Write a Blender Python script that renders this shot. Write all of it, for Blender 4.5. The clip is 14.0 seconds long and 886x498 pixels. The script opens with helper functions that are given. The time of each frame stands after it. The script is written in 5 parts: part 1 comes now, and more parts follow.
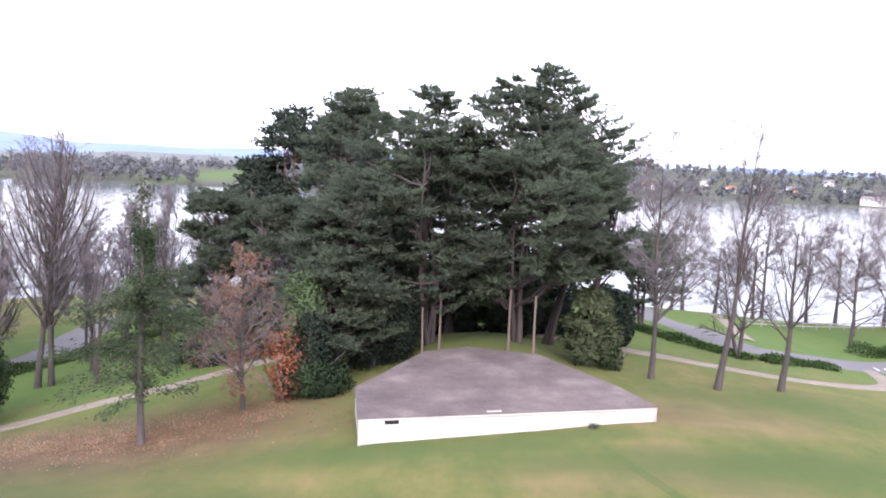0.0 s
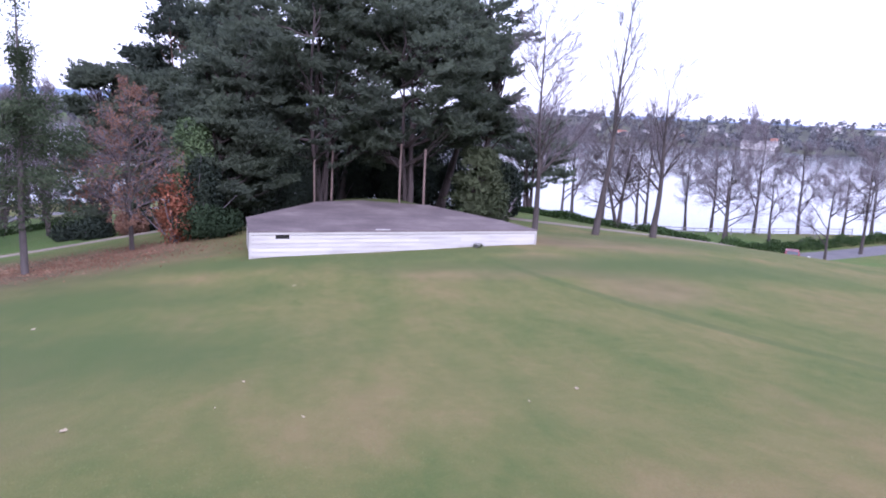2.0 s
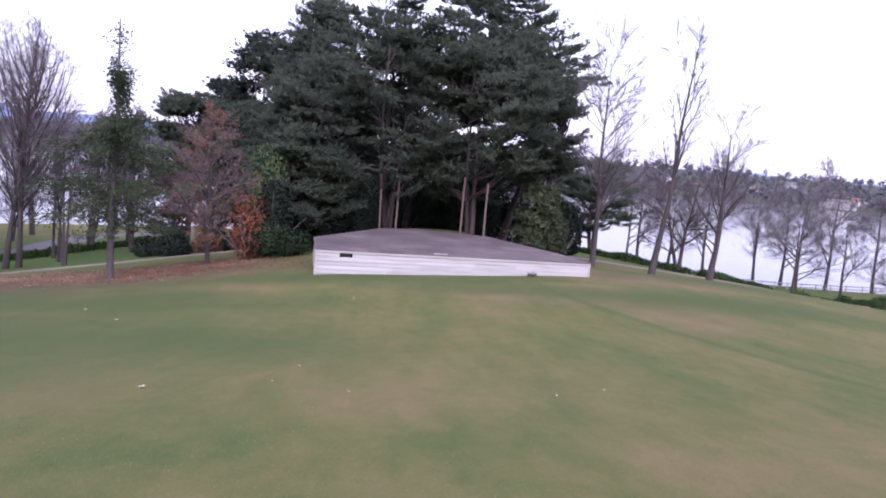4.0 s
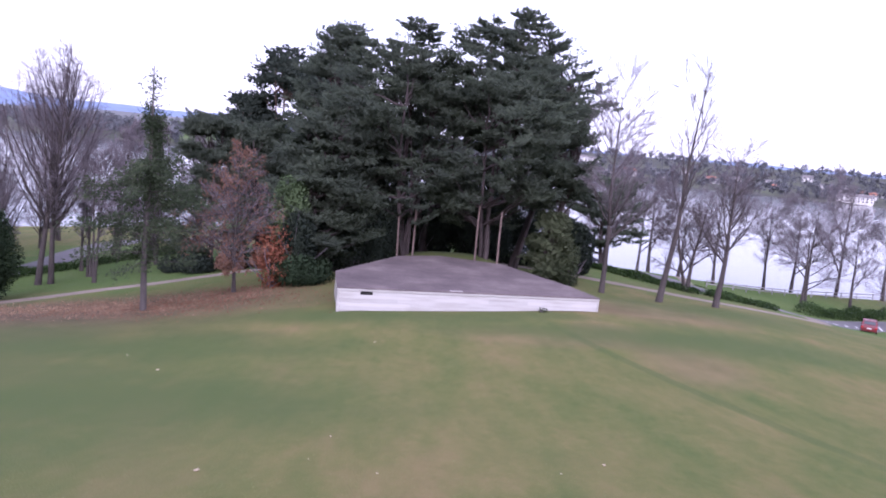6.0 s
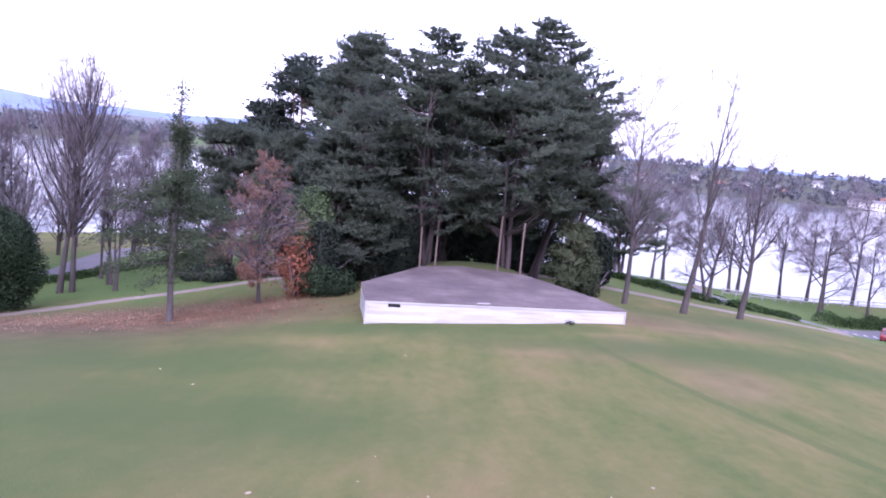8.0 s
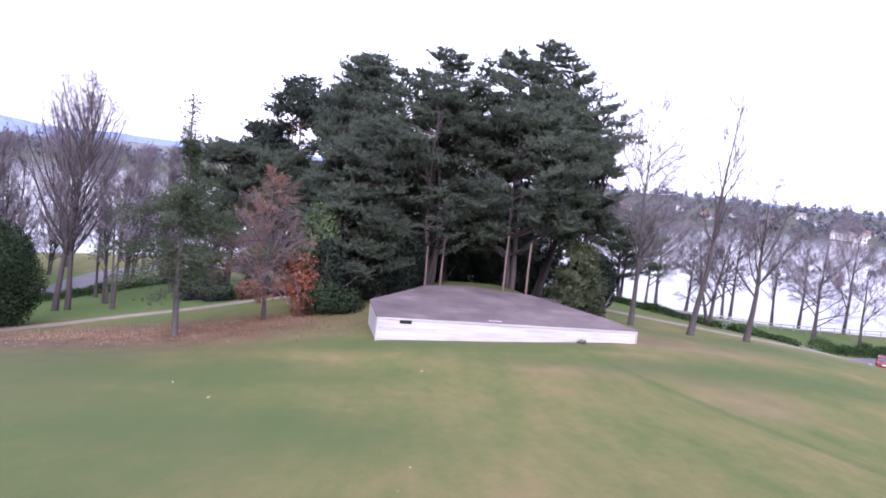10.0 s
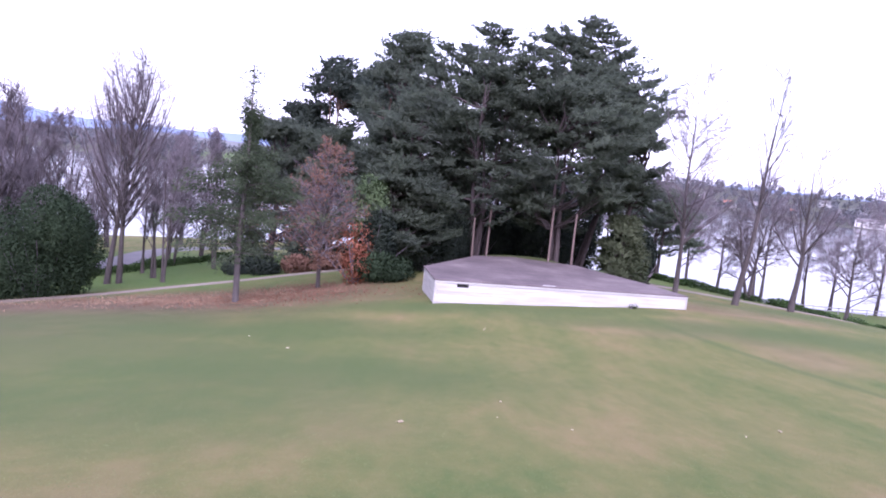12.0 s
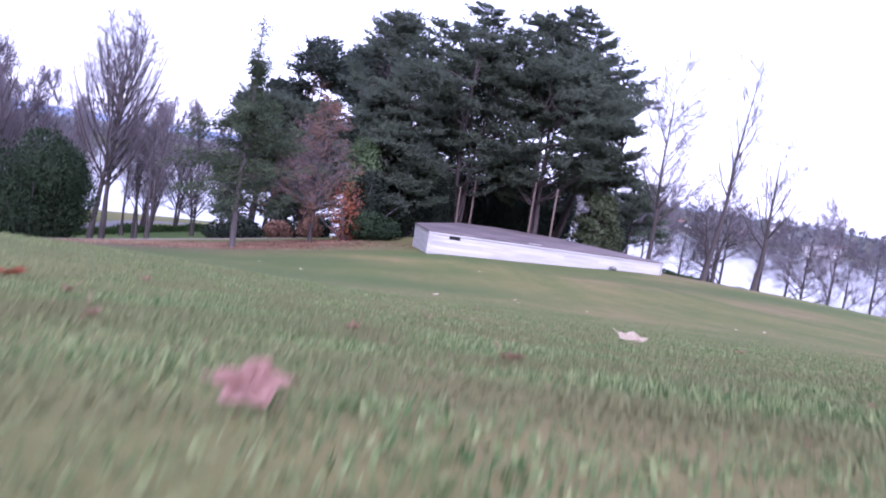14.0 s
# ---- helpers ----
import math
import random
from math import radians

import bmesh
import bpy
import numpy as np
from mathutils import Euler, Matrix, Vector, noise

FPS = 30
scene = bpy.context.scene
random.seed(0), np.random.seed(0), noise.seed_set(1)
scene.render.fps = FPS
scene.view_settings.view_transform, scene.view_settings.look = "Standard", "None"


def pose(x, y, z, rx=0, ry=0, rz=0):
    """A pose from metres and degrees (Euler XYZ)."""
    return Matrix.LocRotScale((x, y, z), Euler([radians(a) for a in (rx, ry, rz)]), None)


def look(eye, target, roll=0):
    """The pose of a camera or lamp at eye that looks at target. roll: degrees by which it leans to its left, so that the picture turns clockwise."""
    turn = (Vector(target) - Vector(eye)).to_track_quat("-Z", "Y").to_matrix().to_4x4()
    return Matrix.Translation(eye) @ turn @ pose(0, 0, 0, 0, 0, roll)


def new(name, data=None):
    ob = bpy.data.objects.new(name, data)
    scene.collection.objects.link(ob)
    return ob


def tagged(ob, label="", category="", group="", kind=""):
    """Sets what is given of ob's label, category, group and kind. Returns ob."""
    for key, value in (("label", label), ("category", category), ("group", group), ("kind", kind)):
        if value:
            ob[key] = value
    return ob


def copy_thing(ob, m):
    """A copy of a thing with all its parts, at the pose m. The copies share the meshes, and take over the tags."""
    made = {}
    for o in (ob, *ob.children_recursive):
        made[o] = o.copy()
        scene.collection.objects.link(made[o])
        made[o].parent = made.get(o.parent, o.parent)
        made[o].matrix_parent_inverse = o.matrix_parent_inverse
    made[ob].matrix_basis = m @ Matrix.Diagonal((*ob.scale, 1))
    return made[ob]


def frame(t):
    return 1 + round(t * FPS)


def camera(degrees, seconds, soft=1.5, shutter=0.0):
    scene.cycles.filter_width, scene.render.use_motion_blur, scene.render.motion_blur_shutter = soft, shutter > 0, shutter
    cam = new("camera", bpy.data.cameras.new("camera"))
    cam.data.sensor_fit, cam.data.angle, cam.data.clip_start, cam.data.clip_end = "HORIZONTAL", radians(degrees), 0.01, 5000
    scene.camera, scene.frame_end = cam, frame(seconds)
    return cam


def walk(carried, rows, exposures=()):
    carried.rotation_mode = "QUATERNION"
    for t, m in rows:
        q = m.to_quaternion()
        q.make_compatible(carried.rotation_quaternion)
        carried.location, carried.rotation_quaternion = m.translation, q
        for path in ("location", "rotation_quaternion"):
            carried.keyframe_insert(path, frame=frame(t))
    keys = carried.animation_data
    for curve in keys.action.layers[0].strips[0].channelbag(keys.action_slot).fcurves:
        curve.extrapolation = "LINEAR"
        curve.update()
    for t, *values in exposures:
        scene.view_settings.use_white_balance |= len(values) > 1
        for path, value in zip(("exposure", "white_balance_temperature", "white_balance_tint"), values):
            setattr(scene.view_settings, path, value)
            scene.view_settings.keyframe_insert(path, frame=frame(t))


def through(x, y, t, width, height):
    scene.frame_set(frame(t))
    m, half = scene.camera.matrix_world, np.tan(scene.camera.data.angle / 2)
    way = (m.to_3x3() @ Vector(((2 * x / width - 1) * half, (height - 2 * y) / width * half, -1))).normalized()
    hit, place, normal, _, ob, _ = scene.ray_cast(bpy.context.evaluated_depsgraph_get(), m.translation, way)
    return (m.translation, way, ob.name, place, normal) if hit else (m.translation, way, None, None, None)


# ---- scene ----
cam = camera(58.1, 14.0, soft=1.9, shutter=0.12)
PATH = [
    (0, (-0.126, -5.694, 12.256), (-0.101, -3.307, 12.011), 2.4),
    (0.5, (0.238, -5.821, 10.594), (0.376, -3.437, 10.355), 2.9),
    (1, (0.595, -6.374, 8.699), (0.865, -3.992, 8.592), 7.8),
    (1.5, (0.552, -6.845, 7.879), (0.872, -4.472, 7.724), 4.7),
    (2, (0.540, -7.770, 6.582), (0.870, -5.424, 6.196), 2.9),
    (2.5, (0.870, -8.485, 5.586), (1.168, -6.125, 5.273), 4.4),
    (3, (0.840, -8.918, 5.339), (1.117, -6.551, 5.060), 4.4),
    (3.5, (0.934, -9.185, 5.492), (1.094, -6.805, 5.228), 4.9),
    (6, (0.475, -11.284, 8.670), (0.562, -8.905, 8.365), 5.5),
    (6.5, (0.283, -11.413, 8.963), (0.374, -9.035, 8.658), 5.8),
    (7, (0.029, -11.395, 9.085), (0.113, -9.016, 8.783), 5.7),
    (7.5, (-0.276, -11.320, 9.044), (-0.200, -8.940, 8.747), 5.6),
    (8, (-0.566, -11.108, 8.958), (-0.504, -8.728, 8.664), 5.6),
    (10.3, (-2.412, -10.742, 8.044), (-2.312, -8.351, 7.883), 6.2),
    (10.5, (-2.738, -10.996, 7.937), (-2.624, -8.600, 7.822), 5.5),
    (11, (-2.826, -10.964, 7.433), (-2.747, -8.569, 7.296), 6.2),
    (11.5, (-3.186, -11.357, 7.254), (-3.157, -8.970, 7.008), 6.0),
    (12, (-3.673, -11.783, 6.844), (-3.628, -9.396, 6.601), 6.1),
    (12.5, (-4.118, -12.283, 6.368), (-4.062, -9.896, 6.127), 6.4),
    (13, (-4.591, -12.805, 5.806), (-4.532, -10.420, 5.549), 6.4),
    (13.5, (-4.940, -13.403, 4.974), (-4.823, -11.020, 4.716), 6.6),
    (13.9, (-5.238, -13.798, 4.170), (-5.059, -11.413, 3.956), 5.2),
    (14, (-5.327, -14.045, 3.870), (-5.155, -11.660, 3.670), 9.2),
]
EXPOSURES = [(0.0, 1.19, 6030, 22), (0.5, 1.21, 6030, 22), (1.5, 0.69, 5780, 26), (2.0, 0.68, 5280, 35), (2.5, 0.70, 5130, 41), (3.0, 0.31, 5130, 44), (3.5, 0.35, 5580, 39), (6.5, 0.60, 5430, 41), (7.0, 0.75, 5380, 44), (8.0, 0.90, 5270, 46),
             (10.5, 0.88, 5820, 35), (11.0, 0.92, 6120, 34), (11.5, 0.97, 6220, 33), (12.0, 0.98, 5420, 43), (12.5, 0.97, 5320, 45), (13.0, 0.90, 5270, 45), (13.8, 0.90, 5170, 45), (14.0, 0.77, 5170, 43)]
walk(cam, [(t, look(eye, target, roll)) for t, eye, target, roll in PATH], EXPOSURES)

# ---- light: a bright overcast sky ----
SUN_HEIGHT, SUN_TURN = radians(35), radians(180)
world = bpy.data.worlds.new("overcast_sky")
scene.world = world
world.use_nodes = True
wn, wl = world.node_tree.nodes, world.node_tree.links
wn.clear()
w_out = wn.new("ShaderNodeOutputWorld")
w_sky = wn.new("ShaderNodeTexSky")
w_sky.sky_type, w_sky.sun_disc = "NISHITA", False
w_sky.sun_elevation, w_sky.sun_rotation = SUN_HEIGHT, SUN_TURN
w_sky.dust_density, w_sky.air_density = 3.0, 1.2
w_blue = wn.new("ShaderNodeBackground")
w_blue.inputs["Strength"].default_value = 0.05
w_cloud = wn.new("ShaderNodeBackground")
w_cloud.inputs["Color"].default_value = (0.95, 0.96, 1.0, 1)
w_cloud.inputs["Strength"].default_value = 0.95
w_add = wn.new("ShaderNodeAddShader")
wl.new(w_sky.outputs[0], w_blue.inputs["Color"])
wl.new(w_blue.outputs[0], w_add.inputs[0])
wl.new(w_cloud.outputs[0], w_add.inputs[1])
wl.new(w_add.outputs[0], w_out.inputs["Surface"])
sun = new("sun", bpy.data.lights.new("sun", "SUN"))
sun.data.energy, sun.data.angle, sun.data.color = 1.9, radians(30), (1.0, 0.97, 0.92)
sun.matrix_world = look((0, -40 * math.cos(SUN_HEIGHT), 40 * math.sin(SUN_HEIGHT)), (0, 0, 0))

# ---- materials ----
def material(name, rough=0.9, metal=0.0, spec=0.3):
    m = bpy.data.materials.new(name)
    m.use_nodes = True
    b = m.node_tree.nodes["Principled BSDF"]
    b.inputs["Roughness"].default_value, b.inputs["Metallic"].default_value = rough, metal
    b.inputs["Specular IOR Level"].default_value = spec
    return m, m.node_tree.nodes, m.node_tree.links, b


def noise_node(m, scale, detail=4.0, coord="Object", stretch=(1, 1, 1), rough=0.55):
    n, l = m.node_tree.nodes, m.node_tree.links
    c, mp, t = n.new("ShaderNodeTexCoord"), n.new("ShaderNodeMapping"), n.new("ShaderNodeTexNoise")
    mp.inputs["Scale"].default_value = stretch
    t.inputs["Scale"].default_value, t.inputs["Detail"].default_value, t.inputs["Roughness"].default_value = scale, detail, rough
    l.new(c.outputs[coord], mp.inputs[0])
    l.new(mp.outputs[0], t.inputs["Vector"])
    return t.outputs["Fac"]


def ramp(m, fac, stops):
    n, l = m.node_tree.nodes, m.node_tree.links
    r = n.new("ShaderNodeValToRGB")
    while len(r.color_ramp.elements) < len(stops):
        r.color_ramp.elements.new(0.5)
    for e, (p, c) in zip(r.color_ramp.elements, stops):
        e.position, e.color = p, (*c, 1)
    l.new(fac, r.inputs[0])
    return r.outputs["Color"]


def mix(m, fac, a, b, mode="MIX"):
    n, l = m.node_tree.nodes, m.node_tree.links
    x = n.new("ShaderNodeMix")
    x.data_type, x.blend_type = "RGBA", mode
    for s, v in ((0, fac), (6, a), (7, b)):
        if isinstance(v, (int, float)):
            x.inputs[s].default_value = v
        elif isinstance(v, tuple):
            x.inputs[s].default_value = (*v, 1)
        else:
            l.new(v, x.inputs[s])
    return x.outputs[2]


def bump(m, b, height, strength=0.3, distance=0.02):
    n, l = m.node_tree.nodes, m.node_tree.links
    x = n.new("ShaderNodeBump")
    x.inputs["Strength"].default_value, x.inputs["Distance"].default_value = strength, distance
    l.new(height, x.inputs["Height"])
    l.new(x.outputs[0], b.inputs["Normal"])


def mottled(name, dark, light, scale, fine, rough=0.9, bumpy=0.3, depth=0.02, stretch=(1, 1, 1), spec=0.3):
    """A two-scale mottled surface."""
    m, n, l, b = material(name, rough, spec=spec)
    big, small = noise_node(m, scale, 5, stretch=stretch), noise_node(m, fine, 6, stretch=stretch)
    c = mix(m, 0.45, ramp(m, big, [(0.3, dark), (0.7, light)]), ramp(m, small, [(0.3, dark), (0.72, light)]))
    l.new(c, b.inputs["Base Color"])
    bump(m, b, small, bumpy, depth)
    return m


def leafy(name, dark, light, rough=0.6, through=0.25, patch=None, scale=0.35):
    """Leaves: each its own shade, some light passing through."""
    m, n, l, b = material(name, rough, spec=0.12)
    g = n.new("ShaderNodeNewGeometry")
    c = ramp(m, g.outputs["Random Per Island"], [(0.0, dark), (1.0, light)])
    c = mix(m, ramp(m, noise_node(m, scale, 3), [(0.38, (0, 0, 0)), (0.66, (1, 1, 1))]), c, patch or tuple(v * 0.8 for v in dark))
    l.new(c, b.inputs["Base Color"])
    t, x, o = n.new("ShaderNodeBsdfTranslucent"), n.new("ShaderNodeMixShader"), n["Material Output"]
    l.new(c, t.inputs["Color"])
    x.inputs[0].default_value = through
    l.new(b.outputs[0], x.inputs[1])
    l.new(t.outputs[0], x.inputs[2])
    l.new(x.outputs[0], o.inputs["Surface"])
    return m


def spot(m, x, y, rx, ry, soft=0.5, wobble=0.5):
    """A mask: 1 inside an uneven patch of ground round x, y."""
    n, l = m.node_tree.nodes, m.node_tree.links
    c, s, v = n.new("ShaderNodeTexCoord"), n.new("ShaderNodeMapping"), n.new("ShaderNodeVectorMath")
    s.inputs["Location"].default_value = (-x / rx, -y / ry, 0)
    s.inputs["Scale"].default_value = (1 / rx, 1 / ry, 0)
    l.new(c.outputs["Object"], s.inputs[0])
    v.operation = "LENGTH"
    l.new(s.outputs[0], v.inputs[0])
    a = n.new("ShaderNodeMath")
    a.operation, a.inputs[2].default_value = "MULTIPLY_ADD", 0
    a.inputs[1].default_value = wobble * 2
    l.new(noise_node(m, 0.35, 4), a.inputs[0])
    d = n.new("ShaderNodeMath")
    d.operation = "ADD"
    l.new(v.outputs["Value"], d.inputs[0])
    l.new(a.outputs[0], d.inputs[1])
    r = n.new("ShaderNodeMapRange")
    r.inputs["From Min"].default_value, r.inputs["From Max"].default_value = 1 + wobble + soft / 2, 1 + wobble - soft / 2
    l.new(d.outputs[0], r.inputs["Value"])
    return r.outputs[0]


def lawn_material():
    m, n, l, b = material("lawn_turf", 0.95, spec=0.15)
    green = ramp(m, noise_node(m, 0.2, 6, stretch=(1, 0.5, 1)), [(0.34, (0.064, 0.110, 0.026)), (0.48, (0.134, 0.139, 0.045)), (0.62, (0.214, 0.168, 0.074))])
    fine = ramp(m, noise_node(m, 2.6, 7), [(0.28, (0.087, 0.112, 0.029)), (0.55, (0.148, 0.148, 0.050)), (0.75, (0.207, 0.172, 0.075))])
    c = mix(m, 0.36, green, fine)
    clump = ramp(m, noise_node(m, 1.3, 5, stretch=(1, 0.5, 1), rough=0.7), [(0.40, (0.064, 0.098, 0.029)), (0.5, (0.143, 0.142, 0.048)), (0.62, (0.228, 0.180, 0.084))])
    c = mix(m, 0.3, c, clump)
    smear = ramp(m, noise_node(m, 0.3, 8, stretch=(1.1, 0.5, 1), rough=0.68), [(0.36, (0.074, 0.112, 0.029)), (0.52, (0.140, 0.140, 0.046)), (0.66, (0.208, 0.156, 0.072))])
    c = mix(m, 0.48, c, smear)
    tuft = ramp(m, noise_node(m, 24.0, 4), [(0.3, (0.5, 0.5, 0.5)), (0.7, (1, 1, 1))])
    c = mix(m, 0.35, c, tuft, "MULTIPLY")
    wear = ramp(m, noise_node(m, 0.5, 6), [(0.3, (0.160, 0.108, 0.064)), (0.7, (0.250, 0.168, 0.100))])
    for x, y, rx, ry, f in ((14.5, 33.5, 4.5, 3.4, 0.6), (6.5, 25.0, 4.0, 1.6, 0.35), (10.4, 26.5, 2.0, 2.6, 0.5), (12.8, 21.5, 2.2, 3.2, 0.45), (-12.5, 32.0, 7.5, 4.0, 0.3), (-22, 31, 9, 3.4, 0.3)):
        k = n.new("ShaderNodeMath")
        k.operation, k.inputs[1].default_value = "MULTIPLY", f
        l.new(spot(m, x, y, rx, ry, 0.9), k.inputs[0])
        c = mix(m, k.outputs[0], c, wear)
    mulch = ramp(m, noise_node(m, 0.6, 6), [(0.3, (0.078, 0.057, 0.037)), (0.7, (0.150, 0.100, 0.064))])
    for x, y, rx, ry, f in ((-13, 33.0, 9, 5.0, 0.65), (-23, 31.5, 9, 5.5, 0.8), (-30, 27, 12, 9, 0.85), (-26, 20, 12, 7, 0.45), (-20, 25, 11, 3.0, 0.4), (3, 51.5, 6, 2.2, 0.7), (10.5, 33.2, 3.5, 2.0, 0.35)):
        k = n.new("ShaderNodeMath")
        k.operation, k.inputs[1].default_value = "MULTIPLY", f
        l.new(spot(m, x, y, rx, ry, 1.0, 0.6), k.inputs[0])
        c = mix(m, k.outputs[0], c, mulch)
    # darker green grass; the patch at 3, 48 also paints in the grove's shade
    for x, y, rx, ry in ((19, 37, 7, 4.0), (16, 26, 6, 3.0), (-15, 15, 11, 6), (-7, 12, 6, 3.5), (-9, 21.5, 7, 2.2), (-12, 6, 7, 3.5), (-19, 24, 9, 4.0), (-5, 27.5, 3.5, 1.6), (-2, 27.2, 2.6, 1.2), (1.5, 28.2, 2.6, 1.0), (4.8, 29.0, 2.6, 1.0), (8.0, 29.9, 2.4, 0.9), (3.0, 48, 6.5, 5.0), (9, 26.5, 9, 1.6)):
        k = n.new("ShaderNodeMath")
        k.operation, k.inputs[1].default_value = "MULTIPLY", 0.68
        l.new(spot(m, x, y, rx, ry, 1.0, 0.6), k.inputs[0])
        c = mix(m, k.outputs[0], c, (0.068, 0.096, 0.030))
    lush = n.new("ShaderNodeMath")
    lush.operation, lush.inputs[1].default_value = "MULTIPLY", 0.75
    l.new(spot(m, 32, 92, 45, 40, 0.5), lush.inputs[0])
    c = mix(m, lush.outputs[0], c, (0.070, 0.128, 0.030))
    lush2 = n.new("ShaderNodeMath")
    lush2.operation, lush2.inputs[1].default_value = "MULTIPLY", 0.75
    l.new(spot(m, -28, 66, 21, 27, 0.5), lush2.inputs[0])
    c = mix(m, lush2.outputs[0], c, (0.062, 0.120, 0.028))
    # a darker line of grass across the lawn
    tc, xyz, lean, off, far = n.new("ShaderNodeTexCoord"), n.new("ShaderNodeSeparateXYZ"), n.new("ShaderNodeMath"), n.new("ShaderNodeMath"), n.new("ShaderNodeMapRange")
    l.new(tc.outputs["Object"], xyz.inputs[0])
    lean.operation, lean.inputs[1].default_value = "MULTIPLY_ADD", 0.33
    l.new(xyz.outputs["Y"], lean.inputs[0])
    l.new(xyz.outputs["X"], lean.inputs[2])
    off.operation, off.inputs[1].default_value, off.inputs[2].default_value = "COMPARE", 16.95, 0.28
    l.new(lean.outputs[0], off.inputs[0])
    k = n.new("ShaderNodeMath")
    k.operation = "MULTIPLY"
    l.new(off.outputs[0], k.inputs[0])
    l.new(spot(m, 11.0, 17.0, 7.0, 11.0, 0.8), k.inputs[1])
    k2 = n.new("ShaderNodeMath")
    k2.operation, k2.inputs[1].default_value = "MULTIPLY", 0.45
    l.new(k.outputs[0], k2.inputs[0])
    c = mix(m, k2.outputs[0], c, (0.055, 0.092, 0.028))
    # scrub on the land across the lake
    far.inputs["From Min"].default_value, far.inputs["From Max"].default_value = 260, 420
    l.new(xyz.outputs["Y"], far.inputs["Value"])
    scrub = ramp(m, noise_node(m, 0.02, 5), [(0.35, (0.062, 0.064, 0.056)), (0.55, (0.088, 0.092, 0.066)), (0.7, (0.10, 0.118, 0.062))])
    c = mix(m, far.outputs[0], c, scrub)
    c = mix(m, spot(m, -218, 850, 50, 200, 0.6, 0.2), c, (0.085, 0.125, 0.042))
    l.new(c, b.inputs["Base Color"])
    bump(m, b, noise_node(m, 18.0, 6), 0.8, 0.05)
    return m


LAWN = lawn_material()
GRASS = leafy("grass_blade", (0.055, 0.114, 0.036), (0.275, 0.315, 0.140), 0.8, 0.35, (0.162, 0.164, 0.076), 2.2)


def path_material():
    m, n, l, b = material("pale_gravel", 0.95, spec=0.2)
    small = noise_node(m, 14, 6)
    c = mix(m, 0.45, ramp(m, noise_node(m, 0.8, 5), [(0.3, (0.165, 0.135, 0.108)), (0.7, (0.28, 0.235, 0.195))]), ramp(m, small, [(0.3, (0.15, 0.12, 0.096)), (0.72, (0.30, 0.25, 0.21))]))
    mud = ramp(m, noise_node(m, 0.7, 6), [(0.3, (0.088, 0.070, 0.048)), (0.7, (0.150, 0.112, 0.078))])
    k = n.new("ShaderNodeMath")
    k.operation, k.inputs[1].default_value = "MULTIPLY", 0.8
    l.new(spot(m, -34, 29, 13, 13, 0.9), k.inputs[0])
    l.new(mix(m, k.outputs[0], c, mud), b.inputs["Base Color"])
    bump(m, b, small, 0.5, 0.02)
    return m


GRAVEL = path_material()
ASPHALT = mottled("grey_asphalt", (0.095, 0.09, 0.095), (0.16, 0.15, 0.155), 0.5, 20, 0.85)
ROAD_PAINT = mottled("white_road_paint", (0.5, 0.5, 0.48), (0.75, 0.75, 0.72), 2, 15, 0.7)
BARK = mottled("grey_brown_bark", (0.040, 0.033, 0.031), (0.095, 0.080, 0.076), 1.6, 9, 0.95, 0.9, 0.04, (1, 1, 0.25))
TWIG = mottled("bare_twig_bark", (0.115, 0.099, 0.108), (0.20, 0.173, 0.188), 1.0, 7, 0.95, 0.3)
CYPRESS_BARK = mottled("dark_cypress_bark", (0.036, 0.028, 0.028), (0.088, 0.069, 0.066), 1.6, 9, 0.95, 0.9, 0.04, (1, 1, 0.25))
DARK_TWIG = mottled("dark_twig_bark", (0.058, 0.049, 0.050), (0.112, 0.097, 0.098), 1.0, 7, 0.95, 0.3)
PINE_BARK = mottled("reddish_pine_bark", (0.07, 0.045, 0.036), (0.19, 0.125, 0.10), 1.4, 8, 0.95, 0.9, 0.04, (1, 1, 0.3))
CYPRESS = leafy("cypress_spray", (0.108, 0.134, 0.092), (0.138, 0.166, 0.110), 0.9, 0.6, (0.100, 0.120, 0.090))
SPRUCE_BARK = mottled("grey_spruce_bark", (0.055, 0.048, 0.046), (0.125, 0.108, 0.104), 1.4, 8, 0.95, 0.7, 0.03, (1, 1, 0.3))
PINE = leafy("pine_needle", (0.060, 0.078, 0.060), (0.084, 0.102, 0.076), 0.9, 0.42)
SHRUB = leafy("dark_shrub_leaf", (0.030, 0.041, 0.032), (0.052, 0.068, 0.044), 0.9, 0.25)
RHODO = leafy("glossy_bush_leaf", (0.036, 0.058, 0.030), (0.056, 0.084, 0.042), 0.85, 0.3)
BRIGHT = leafy("light_green_leaf", (0.105, 0.158, 0.070), (0.180, 0.240, 0.115), 0.85)
FEATHER = leafy("feathery_cypress_spray", (0.100, 0.122, 0.066), (0.140, 0.162, 0.090), 0.9, 0.4)
OLIVE = leafy("olive_green_leaf", (0.052, 0.068, 0.036), (0.105, 0.126, 0.064), 0.85)
RUSSET = leafy("russet_leaf", (0.195, 0.112, 0.078), (0.300, 0.178, 0.124), 0.85, 0.3)
ORANGE = leafy("orange_leaf", (0.260, 0.095, 0.050), (0.400, 0.170, 0.095), 0.8, 0.3)
FADED_ORANGE = leafy("faded_orange_leaf", (0.290, 0.108, 0.060), (0.420, 0.180, 0.108), 0.8, 0.3)
LITTER = leafy("dull_orange_litter", (0.200, 0.105, 0.066), (0.300, 0.165, 0.108), 0.85, 0.2)
DRY_LEAF = leafy("dry_fallen_leaf", (0.24, 0.15, 0.095), (0.42, 0.30, 0.20), 0.8, 0.2)
